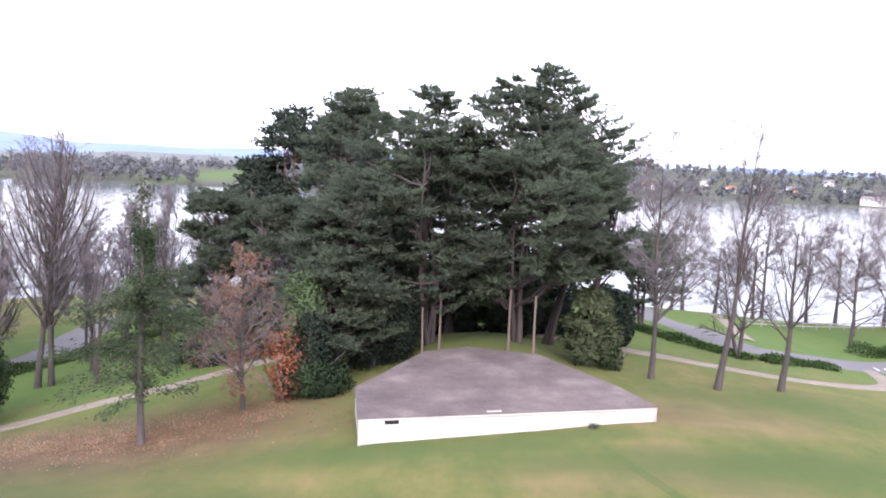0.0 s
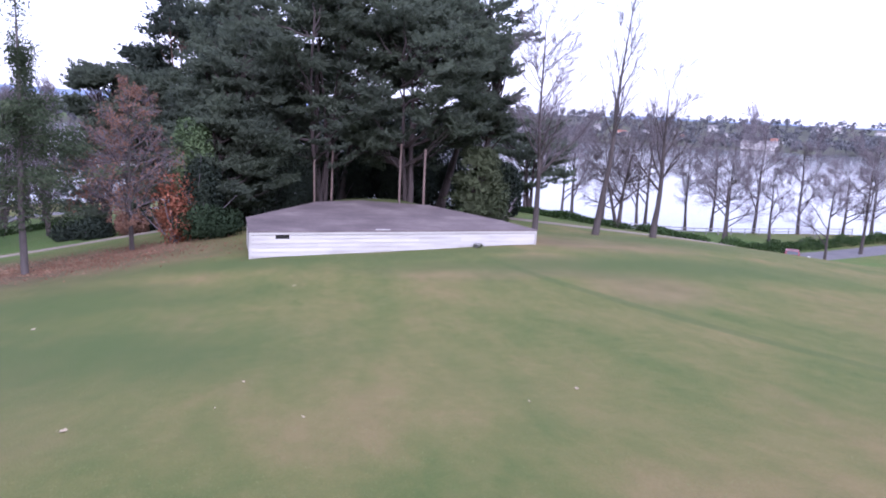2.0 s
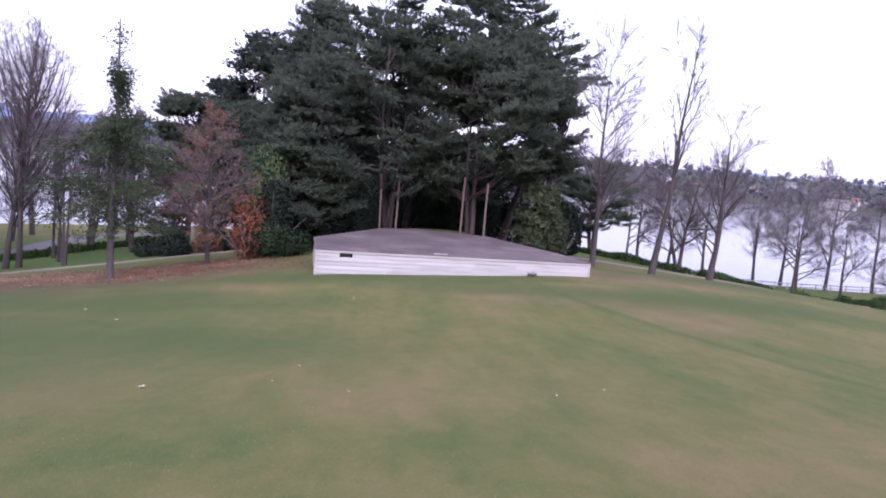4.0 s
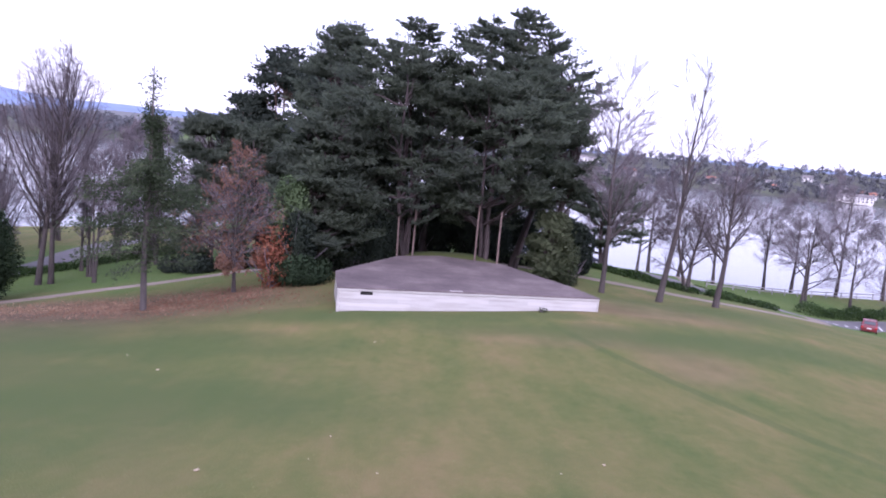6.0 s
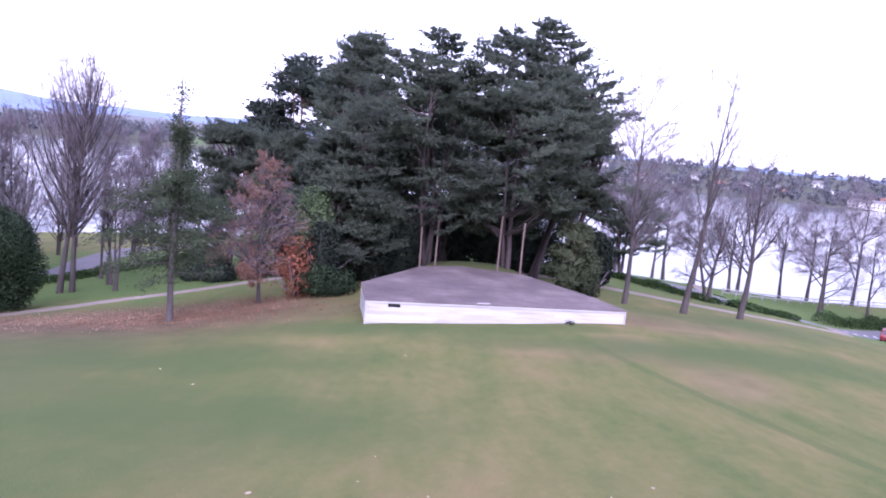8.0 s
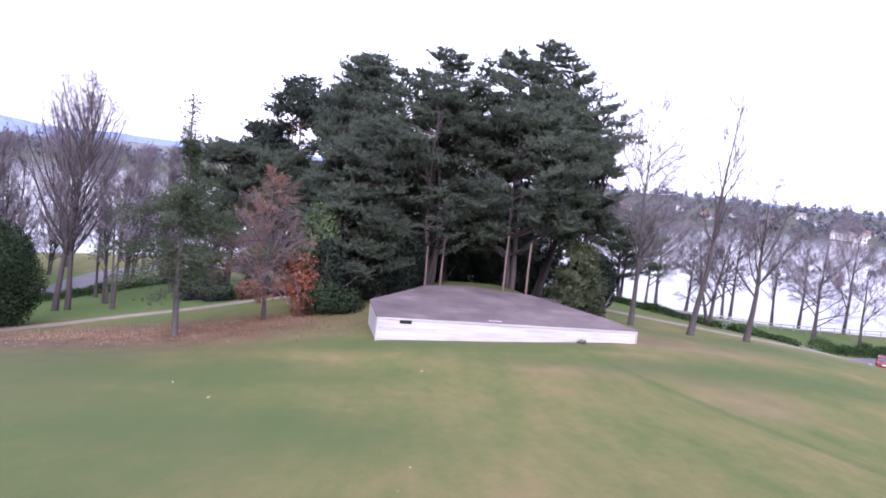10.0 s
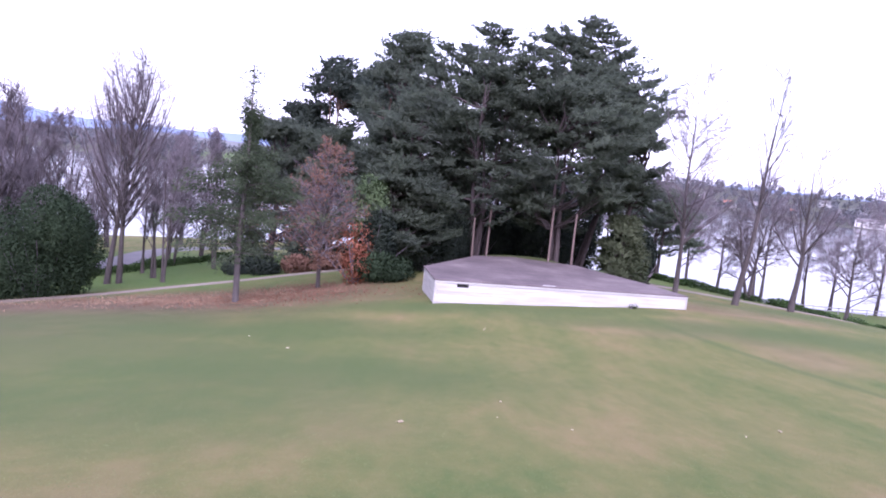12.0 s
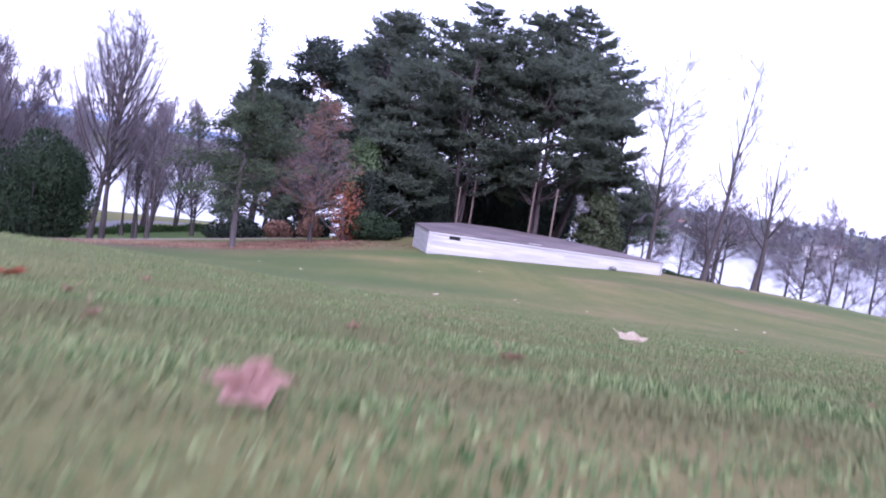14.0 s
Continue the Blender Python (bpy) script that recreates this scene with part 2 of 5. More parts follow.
PALE_LEAF = leafy("pale_fallen_leaf", (0.60, 0.50, 0.38), (0.75, 0.66, 0.52), 0.6, 0.2)
PINK_LEAF = leafy("pink_brown_leaf", (0.46, 0.28, 0.23), (0.58, 0.38, 0.32), 0.6, 0.2)
HEDGE = leafy("hedge_leaf", (0.028, 0.055, 0.018), (0.075, 0.125, 0.038), 0.5)


def painted_board():
    m, n, l, b = material("white_painted_board", 0.55, spec=0.4)
    o = n.new("ShaderNodeObjectInfo")
    base = ramp(m, o.outputs["Random"], [(0.0, (0.40, 0.386, 0.366)), (1.0, (0.48, 0.464, 0.440))])
    grime = ramp(m, noise_node(m, 1.1, 6, stretch=(0.5, 0.5, 5)), [(0.34, (0.6, 0.57, 0.53)), (0.55, (1, 1, 1))])
    l.new(mix(m, 0.45, base, grime, "MULTIPLY"), b.inputs["Base Color"])
    bump(m, b, noise_node(m, 30, 4, stretch=(1, 1, 4)), 0.15, 0.004)
    return m


def deck_material():
    m, n, l, b = material("weathered_deck", 0.8, spec=0.35)
    c = ramp(m, noise_node(m, 0.5, 6), [(0.3, (0.094, 0.073, 0.073)), (0.55, (0.150, 0.119, 0.115)), (0.75, (0.225, 0.187, 0.172))])
    f = ramp(m, noise_node(m, 6, 6), [(0.3, (0.55, 0.55, 0.55)), (0.7, (1, 1, 1))])
    c = mix(m, 0.5, c, f, "MULTIPLY")
    k = n.new("ShaderNodeMath")
    k.operation, k.inputs[1].default_value = "MULTIPLY", 0.5
    l.new(spot(m, 3.6, 36.5, 4.5, 3.6, 1.0), k.inputs[0])
    c = mix(m, k.outputs[0], c, (0.29, 0.245, 0.225))
    l.new(c, b.inputs["Base Color"])
    bump(m, b, noise_node(m, 25, 5), 0.2, 0.006)
    return m


def water_material():
    m, n, l, b = material("lake_water", 0.10, spec=0.5)
    b.inputs["Base Color"].default_value = (0.12, 0.13, 0.145, 1)
    b.inputs["IOR"].default_value = 1.33
    bump(m, b, noise_node(m, 0.35, 6, stretch=(1, 2.2, 1), rough=0.7), 0.05, 0.4)
    return m


WHITE_BOARD, DECK, WATER = painted_board(), deck_material(), water_material()
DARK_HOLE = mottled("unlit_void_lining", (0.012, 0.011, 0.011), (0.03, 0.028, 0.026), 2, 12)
POST_WOOD = mottled("weathered_post_wood", (0.11, 0.08, 0.068), (0.19, 0.14, 0.12), 1.2, 12, 0.9, 0.5, 0.01, (1, 1, 0.2))
# the blue of distance haze is put into the hill colour
HILL = mottled("haze_blue_hill", (0.15, 0.205, 0.33), (0.21, 0.27, 0.41), 0.004, 0.03)
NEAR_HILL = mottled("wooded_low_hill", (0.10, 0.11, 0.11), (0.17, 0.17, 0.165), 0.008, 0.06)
# leaf colour paled and blued to stand in for haze over the lake
FAR_WOOD = leafy("haze_grey_wood", (0.120, 0.128, 0.140), (0.150, 0.152, 0.158), 0.9, 0.0)
HOUSE_WALL = mottled("pale_house_wall", (0.55, 0.53, 0.50), (0.75, 0.73, 0.70), 0.3, 3)
HOUSE_ROOF = mottled("grey_house_roof", (0.14, 0.13, 0.13), (0.24, 0.22, 0.215), 0.3, 3)
ROOF_RED = mottled("terracotta_house_roof", (0.26, 0.11, 0.075), (0.36, 0.17, 0.12), 0.3, 3)


def plain(name, colour, rough=0.4, metal=0.0, spec=0.5, coat=0.0):
    m, n, l, b = material(name, rough, metal, spec)
    l.new(ramp(m, noise_node(m, 3, 4), [(0.3, tuple(v * 0.85 for v in colour)), (0.7, colour)]), b.inputs["Base Color"])
    b.inputs["Coat Weight"].default_value = coat
    return m


RED_PAINT, DARK_PAINT = plain("red_car_paint", (0.17, 0.014, 0.02), 0.35, coat=0.6), plain("dark_blue_car_paint", (0.02, 0.025, 0.045), 0.3, coat=0.6)
CAR_GLASS, TYRE = plain("car_window_glass", (0.06, 0.065, 0.07), 0.05, spec=0.9), plain("black_rubber", (0.02, 0.02, 0.02), 0.9)
RIM, LAMP_RED = plain("alloy_rim", (0.5, 0.5, 0.52), 0.35, 0.8), plain("red_lamp_plastic", (0.5, 0.02, 0.02), 0.25)
FENCE_PAINT = plain("weathered_fence_wood", (0.27, 0.26, 0.26), 0.8)
PLATE_WHITE = plain("plain_white_plate", (0.75, 0.75, 0.72), 0.5)
WINDOW_DARK = plain("house_window_glass", (0.05, 0.06, 0.07), 0.08, spec=0.8)


# ---- lie of the land ----
# control heights of the lawn, the bank and the shore: x, y, z
HEIGHTS = 1.2 * np.array([
    (-4.4, -11.7, 3.1), (5, -11, 3.15), (-14, -12, 2.3), (16, -10, 3.2), (0, -25, 5.0), (-3.2, 4.9, 0.85),
    (4.8, 6.8, 0.85), (15, 6, 1.1), (-7.1, 14.6, -0.38), (-18, 8, -0.4), (-2.6, 23.5, 0.0), (9.0, 26.4, 0.4),
    (-11.7, 26.9, -1.5), (2, 34, 0.35), (11.4, 35.9, -0.3), (17.6, 34.2, -0.25), (22, 24, 0.1), (-16, 30, -2.1),
    (-23.5, 43.5, -4.4), (-8, 42, -1.7), (30, 36, -1.7), (32, 45, -3.0), (40, 57, -5.3), (48, 70, -7.3),
    (22, 60, -2.3), (26, 107, -6.9), (28, 126, -7.8), (46, 100, -7.8), (-47.8, 90, -7.8), (-10, 112, -7.7),
    (-40, 40, -5.8), (50, 20, -2.0), (70, 70, -7.3), (82, 102, -7.8), (62, 104, -7.9), (100, 90, -7.8), (-75, 70, -8.2), (3.2, 24.6, 0.16),
    (3.2, 20, 0.12), (6.5, 22, 0.26), (0, 27, 0.1)])


def _bend(r2):
    return 0.5 * r2 * np.log(r2 + 1e-9)


_d = ((HEIGHTS[:, None, :2] - HEIGHTS[None, :, :2]) ** 2).sum(2)
_n = len(HEIGHTS)
_a = np.zeros((_n + 3, _n + 3))
_a[:_n, :_n] = _bend(_d) + 8.0 * np.eye(_n)
_a[:_n, _n], _a[:_n, _n + 1:] = 1, HEIGHTS[:, :2]
_a[_n:, :_n] = _a[:_n, _n:].T
SHEET = np.linalg.solve(_a, np.concatenate([HEIGHTS[:, 2], np.zeros(3)]))
LAKE = -9.7


def smooth(a, b, v):
    v = np.clip((v - a) / (b - a), 0, 1)
    return v * v * (3 - 2 * v)


def knoll(x, y):
    """The low grassy bank that the stage is set into."""
    return 1.15 * np.exp(-(((x - 3.0) / 4.6) ** 4) - ((y - 48.6) / 5.6) ** 4)


def ground(x, y):
    """Height of the land at x, y (arrays or numbers): lawn, bank, lake bed and far shore."""
    x, y = np.broadcast_arrays(np.asarray(x, float), np.asarray(y, float))
    cx, cy = np.clip(x, -90, 90), np.clip(y, -30, 152)
    z = SHEET[_n] + SHEET[_n + 1] * cx + SHEET[_n + 2] * cy
    for i in range(_n):
        z = z + SHEET[i] * _bend((cx - HEIGHTS[i, 0]) ** 2 + (cy - HEIGHTS[i, 1]) ** 2)
    z = np.clip(z, -11.5, 8)
    z = z + 0.42 * np.exp(-((x + 10.5) / 4.6) ** 2 - ((y + 5.5) / 4.6) ** 2)
    z = z + knoll(x, y) - 1.9 * smooth(112, 136, y) * smooth(5, 20, x)
    z = z - 0.045 * np.clip(y - 150, 0, 60)
    r, a = np.hypot(x, y), np.arctan2(x, y)
    z = np.where((np.abs(a) < 1.45) & (r > 190), np.minimum(z, -12.0), z)
    shore = 620 + 260 * smooth(-0.1, 0.5, a) + 25 * np.sin(a * 9)
    far = -11.5 + 5.5 * smooth(0, 60, r - shore) + (4 + 27 * smooth(-0.25, 0.3, a)) * smooth(40, 650, r - shore)
    front = 1 - smooth(1.45, 1.75, np.abs(a))
    w = smooth(0, 40, r - shore + 30) * front
    return z * (1 - w) + far * w

# ---- building helpers ----
def mesh_from(name, verts, faces, mats, smooth_it=False, normals=None):
    """A mesh from arrays; faces all have the same number of corners."""
    me = bpy.data.meshes.new(name)
    v, f = np.asarray(verts, np.float32), np.asarray(faces, np.int32)
    me.vertices.add(len(v))
    me.vertices.foreach_set("co", v.ravel())
    k = f.shape[1]
    me.loops.add(f.size)
    me.loops.foreach_set("vertex_index", f.ravel())
    me.polygons.add(len(f))
    me.polygons.foreach_set("loop_start", np.arange(0, f.size, k, dtype=np.int32))
    me.update(calc_edges=True)
    me.polygons.foreach_set("use_smooth", np.full(len(f), smooth_it))
    for m in mats if isinstance(mats, (list, tuple)) else [mats]:
        me.materials.append(m)
    if normals is not None:
        me.polygons.foreach_set("use_smooth", np.full(len(f), True))
        me.normals_split_custom_set_from_vertices(normals)
    return me


def part(name, bm, mat, parent=None, label=""):
    """Links a bmesh (or a mesh) as one object under parent."""
    if isinstance(bm, bmesh.types.BMesh):
        me = bpy.data.meshes.new(name)
        bm.to_mesh(me)
        bm.free()
    else:
        me = bm
    if not me.materials:
        me.materials.append(mat)
    ob = new(name, me)
    ob.parent = parent
    if label:
        ob["label"] = label
    return ob


def empty(name, m, label, category, group="", kind=""):
    ob = new(name)
    ob.empty_display_size = 0.2
    ob.matrix_world = m
    return tagged(ob, label, category, group, kind)


def box(x0, x1, y0, y1, z0, z1, bevel=0.0):
    bm = bmesh.new()
    bmesh.ops.create_cube(bm, size=1, matrix=Matrix.LocRotScale(((x0 + x1) / 2, (y0 + y1) / 2, (z0 + z1) / 2), None, (x1 - x0, y1 - y0, z1 - z0)))
    if bevel:
        bmesh.ops.bevel(bm, geom=bm.edges[:], offset=bevel, segments=1, affect="EDGES")
    return bm


def prism(outline, z0, z1, bevel=0.0):
    """An upright slab over a plan outline."""
    bm = bmesh.new()
    face = bm.faces.new([bm.verts.new((x, y, z0)) for x, y in outline])
    top = bmesh.ops.extrude_face_region(bm, geom=[face])
    bmesh.ops.translate(bm, vec=(0, 0, z1 - z0), verts=[v for v in top["geom"] if isinstance(v, bmesh.types.BMVert)])
    bmesh.ops.recalc_face_normals(bm, faces=bm.faces[:])
    if bevel:
        bmesh.ops.bevel(bm, geom=bm.edges[:], offset=bevel, segments=1, affect="EDGES")
    return bm


def tubes(points, radii, sides):
    """Tapered tubes. points: (B, P, 3), radii: (B, P). Returns verts and quads."""
    b, p, _ = points.shape
    axis = points[:, -1] - points[:, 0]
    axis = axis / (np.linalg.norm(axis, axis=1, keepdims=True) + 1e-9)
    side = np.cross(axis, np.where(np.abs(axis[:, 2:3]) > 0.8, [[1.0, 0, 0]], [[0, 0, 1.0]]))
    side = side / (np.linalg.norm(side, axis=1, keepdims=True) + 1e-9)
    other = np.cross(axis, side)
    a = np.arange(sides) * 2 * np.pi / sides
    ring = np.cos(a)[None, :, None] * side[:, None, :] + np.sin(a)[None, :, None] * other[:, None, :]
    v = points[:, :, None, :] + radii[:, :, None, None] * ring[:, None, :, :]
    i = (np.arange(b)[:, None, None] * p + np.arange(p - 1)[None, :, None]) * sides + np.arange(sides)[None, None, :]
    j = (np.arange(b)[:, None, None] * p + np.arange(p - 1)[None, :, None]) * sides + ((np.arange(sides) + 1) % sides)[None, None, :]
    f = np.stack([i, j, j + sides, i + sides], -1)
    return v.reshape(-1, 3), f.reshape(-1, 4)


def join(pieces):
    vs, fs, n = [], [], 0
    for v, f in pieces:
        vs.append(v)
        fs.append(f + n)
        n += len(v)
    return np.concatenate(vs), np.concatenate(fs)


def unit(v):
    return v / (np.linalg.norm(v, axis=-1, keepdims=True) + 1e-9)


def grow(rng, start, way, length, radius, points, wander, lift, taper=0.25):
    """One level of branches: arrays of starts, directions, lengths, radii -> points (B, P, 3) and radii."""
    b = len(start)
    out, d = [start], unit(way)
    for k in range(points - 1):
        d = unit(d + rng.normal(0, wander, (b, 3)) + np.array([0, 0, 1.0]) * lift)
        out.append(out[-1] + d * (length / (points - 1))[:, None])
    t = np.linspace(0, 1, points)
    return np.stack(out, 1), radius[:, None] * (1 - (1 - taper) * t[None, :])


def fork(rng, pts, rad, each, lo, hi, angle, ratio, thin, spread=0.25, cone=0.55):
    """Starts, directions, lengths and radii of the children of a level of branches."""
    b, p, _ = pts.shape
    t = rng.uniform(lo, hi, (b, each)) * (p - 1)
    k = np.minimum(t.astype(int), p - 2)
    u = (t - k)[..., None]
    bi = np.arange(b)[:, None]
    start = pts[bi, k] * (1 - u) + pts[bi, k + 1] * u
    d = unit(pts[bi, k + 1] - pts[bi, k])
    r = rad[bi, k] * (1 - u[..., 0]) + rad[bi, k + 1] * u[..., 0]
    away = unit(np.cross(d, rng.normal(0, 1, (b, each, 3))))
    a = rng.normal(angle, angle * spread, (b, each, 1))
    way = d * np.cos(a) + away * np.sin(a)
    size = np.linalg.norm(pts[:, -1] - pts[:, 0], axis=1)[:, None]
    length = size * ratio * rng.uniform(0.6, 1.25, (b, each)) * (0.88 + 0.5 * cone - cone * t / (p - 1))
    return start.reshape(-1, 3), way.reshape(-1, 3), length.ravel(), (r * thin).ravel()


def leaves(rng, at, way, long, wide):
    """Leaf-shaped quads at points, along directions."""
    n = len(at)
    way = unit(way)
    side = unit(np.cross(way, rng.normal(0, 1, (n, 3)))) * (wide * rng.uniform(0.6, 1.3, n))[:, None]
    tip = way * (long * rng.uniform(0.6, 1.3, n))[:, None]
    v = np.stack([at, at + tip * 0.45 + side, at + tip, at + tip * 0.45 - side], 1).reshape(-1, 3)
    return v, np.arange(4 * n).reshape(-1, 4)


def fans(rng, centres, out, radius, count, long, wide, thick=0.16, sweep=0.2, fingers=9):
    """Foliage in flat layered fans: ragged fingers that spread from the inner end of each fan and sweep up at the tips."""
    n = len(centres)
    a = unit(out * [1, 1, 0.12] + rng.normal(0, 0.45, (n, 3)) * [1, 1, 0.2] + np.array([0, 0, 0.10]))
    side = unit(np.cross(a, np.array([0, 0, 1.0]) + rng.normal(0, 0.16, (n, 3))))
    up = np.cross(side, a)
    reach = rng.uniform(0.6, 1.35, (n, fingers))
    turn = np.linspace(-1.5, 1.5, fingers)[None, :] + rng.normal(0, 0.12, (n, fingers))
    f = rng.integers(0, fingers, (n, count))
    row = np.arange(n)[:, None]
    phi, far = turn[row, f], reach[row, f] * np.cos(turn[row, f] * 0.45)
    u = rng.uniform(0, 1, (n, count)) ** 0.62
    r = radius[:, None]
    along = (np.cos(phi) * far * u - 0.42) * r
    across = np.sin(phi) * far * u * 0.85 * r + rng.normal(0, 0.11, (n, count)) * r * (1.15 - 0.8 * u)
    rise = (sweep * (far * u) ** 2 + rng.normal(0, 1, (n, count)) * thick * (1.1 - 0.6 * u)) * r
    at = centres[:, None, :] + a[:, None, :] * along[..., None] + side[:, None, :] * across[..., None] + up[:, None, :] * rise[..., None]
    way = a[:, None, :] * np.cos(phi)[..., None] + side[:, None, :] * np.sin(phi)[..., None] + up[:, None, :] * 0.25 + rng.normal(0, 0.3, (n, count, 3))
    return leaves(rng, at.reshape(-1, 3), way.reshape(-1, 3), long, wide)


def facing(verts, faces, towards):
    """Turns each leaf to the side of its clump and gives it the clump's soft normals."""
    q = verts[faces]
    flat = np.cross(q[:, 2] - q[:, 0], q[:, 3] - q[:, 1])
    turn = (flat * towards).sum(-1) < 0
    faces = np.where(turn[:, None], faces[:, ::-1], faces)
    flat = unit(np.where(turn[:, None], -flat, flat))
    return verts, faces, np.repeat(unit(towards + 0.15 * flat), 4, axis=0)


def rods(name, points, radii, sides, mat, parent, label=""):
    """Each tube as a part of its own."""
    for p, r in zip(points, radii):
        part(name, mesh_from(name, *tubes(p[None], r[None], sides), mat, True), mat, parent, label)


def spray(name, mesh, mat, parent):
    """A mass of pieces too small to tell apart, as one part."""
    return tagged(part(name, mesh, mat, parent), kind="stuff")


# ---- ground, lake, roads ----
def axis_steps(near0, near1, step, far0, far1):
    """Coordinates that lie close together near the lawn and widen towards the horizon."""
    mid = np.arange(near0, near1 + 1e-6, step)
    up, down, d = [], [], step
    v = mid[-1]
    while v < far1:
        d *= 1.14
        v += d
        up.append(v)
    v, d = mid[0], step
    while v > far0:
        d *= 1.14
        v -= d
        down.append(v)
    return np.array(down[::-1] + list(mid) + up)


def sheet(xs, ys, zs):
    nx, ny = len(xs), len(ys)
    gx, gy = np.meshgrid(xs, ys)
    v = np.stack([gx, gy, zs(gx, gy)], -1).reshape(-1, 3)
    i = (np.arange(ny - 1)[:, None] * nx + np.arange(nx - 1)[None, :]).ravel()
    return v, np.stack([i, i + 1, i + nx + 1, i + nx], -1)


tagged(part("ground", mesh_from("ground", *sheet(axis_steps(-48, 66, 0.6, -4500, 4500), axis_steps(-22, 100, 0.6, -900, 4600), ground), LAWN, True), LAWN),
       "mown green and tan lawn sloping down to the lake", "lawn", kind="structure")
tagged(part("water", mesh_from("water", *sheet(np.linspace(-1500, 1500, 60), np.linspace(40, 1400, 40), lambda x, y: LAKE + 0 * x), WATER, True), WATER),
       "pale still lake reflecting the overcast sky", "lake", kind="structure")


def path_points(corners, step):
    """Points at even steps along a smooth line through the corners."""
    c = np.array(corners, float)
    c = np.concatenate([[2 * c[0] - c[1]], c, [2 * c[-1] - c[-2]]])
    out = []
    for i in range(1, len(c) - 2):
        n = max(2, int(np.linalg.norm(c[i + 1] - c[i]) / step))
        for t in np.arange(n)[:, None] / n:
            a, b, d, e = c[i - 1:i + 3]
            out.append((0.5 * (2 * b + (d - a) * t + (2 * a - 5 * b + 4 * d - e) * t ** 2 + (3 * b - a - 3 * d + e) * t ** 3)).ravel())
    return np.array(out + [c[-2]])


def strip(name, corners, width, lift, mat, label, category, ragged=0.0):
    """A band laid over the ground."""
    p = path_points(corners, 0.6)
    d = unit(np.gradient(p, axis=0))
    side = np.stack([d[:, 1], -d[:, 0]], -1)
    rng = np.random.default_rng(4)
    across = np.linspace(-0.5, 0.5, 7)
    edge = 1 + ragged * (rng.normal(0, 1, len(p)) + np.sin(np.arange(len(p)) * 0.35))
    q = p[:, None, :] + side[:, None, :] * (across[None, :] * edge[:, None] * width)[..., None]
    z = ground(q[..., 0], q[..., 1]) + lift
    z[:, [0, -1]] -= lift + 0.05
    v = np.concatenate([q, z[..., None]], -1).reshape(-1, 3)
    i = (np.arange(len(p) - 1)[:, None] * 7 + np.arange(6)[None, :]).ravel()
    f = np.stack([i, i + 7, i + 8, i + 1], -1)
    return tagged(part(name, mesh_from(name, v, f, mat, True), mat), label, category, kind="structure")


strip("gravel_path", [(-46, 20), (-34, 29), (-28, 34), (-23.3, 38.6), (-20.6, 42.6), (-17.3, 46), (-13.2, 51.6), (-8, 57.5), (-1, 62), (6, 60.5), (13.8, 54.4),
                      (19.3, 50), (24.5, 46.8), (30, 48.4), (35, 53.5), (38.6, 61), (40.5, 66.5)], 2.0, 0.07, GRAVEL, "pale gravel footpath winding round the lawn", "path", 0.04)
strip("lakeside_road", [(92, 104), (75, 96), (60, 88), (50, 79), (41, 70), (34, 64), (28, 63), (26, 70), (27, 88), (29, 106), (31, 124), (33, 134)], 6.5, 0.08, ASPHALT,
      "grey asphalt lakeside road with parking bays", "road")
strip("park_drive", [(-52, 42), (-42, 55), (-37.2, 64), (-36.6, 72), (-38, 82), (-37, 95), (-26, 106), (-6, 110)], 5.2, 0.08, ASPHALT, "grey asphalt park drive below the lawn", "road")
strip("lake_footpath", [(31, 71), (38, 92), (43.4, 114), (45, 128)], 1.8, 0.08, GRAVEL, "pale footpath crossing the grass to the lake", "path")


# ---- stage ----
STAGE = [(-3.12, 28.2), (10.87, 31.7), (9.75, 35.0), (6.4, 41.6), (2.2, 43.0), (-0.5, 41.2), (-3.75, 33.0)]
TOP = 1.22


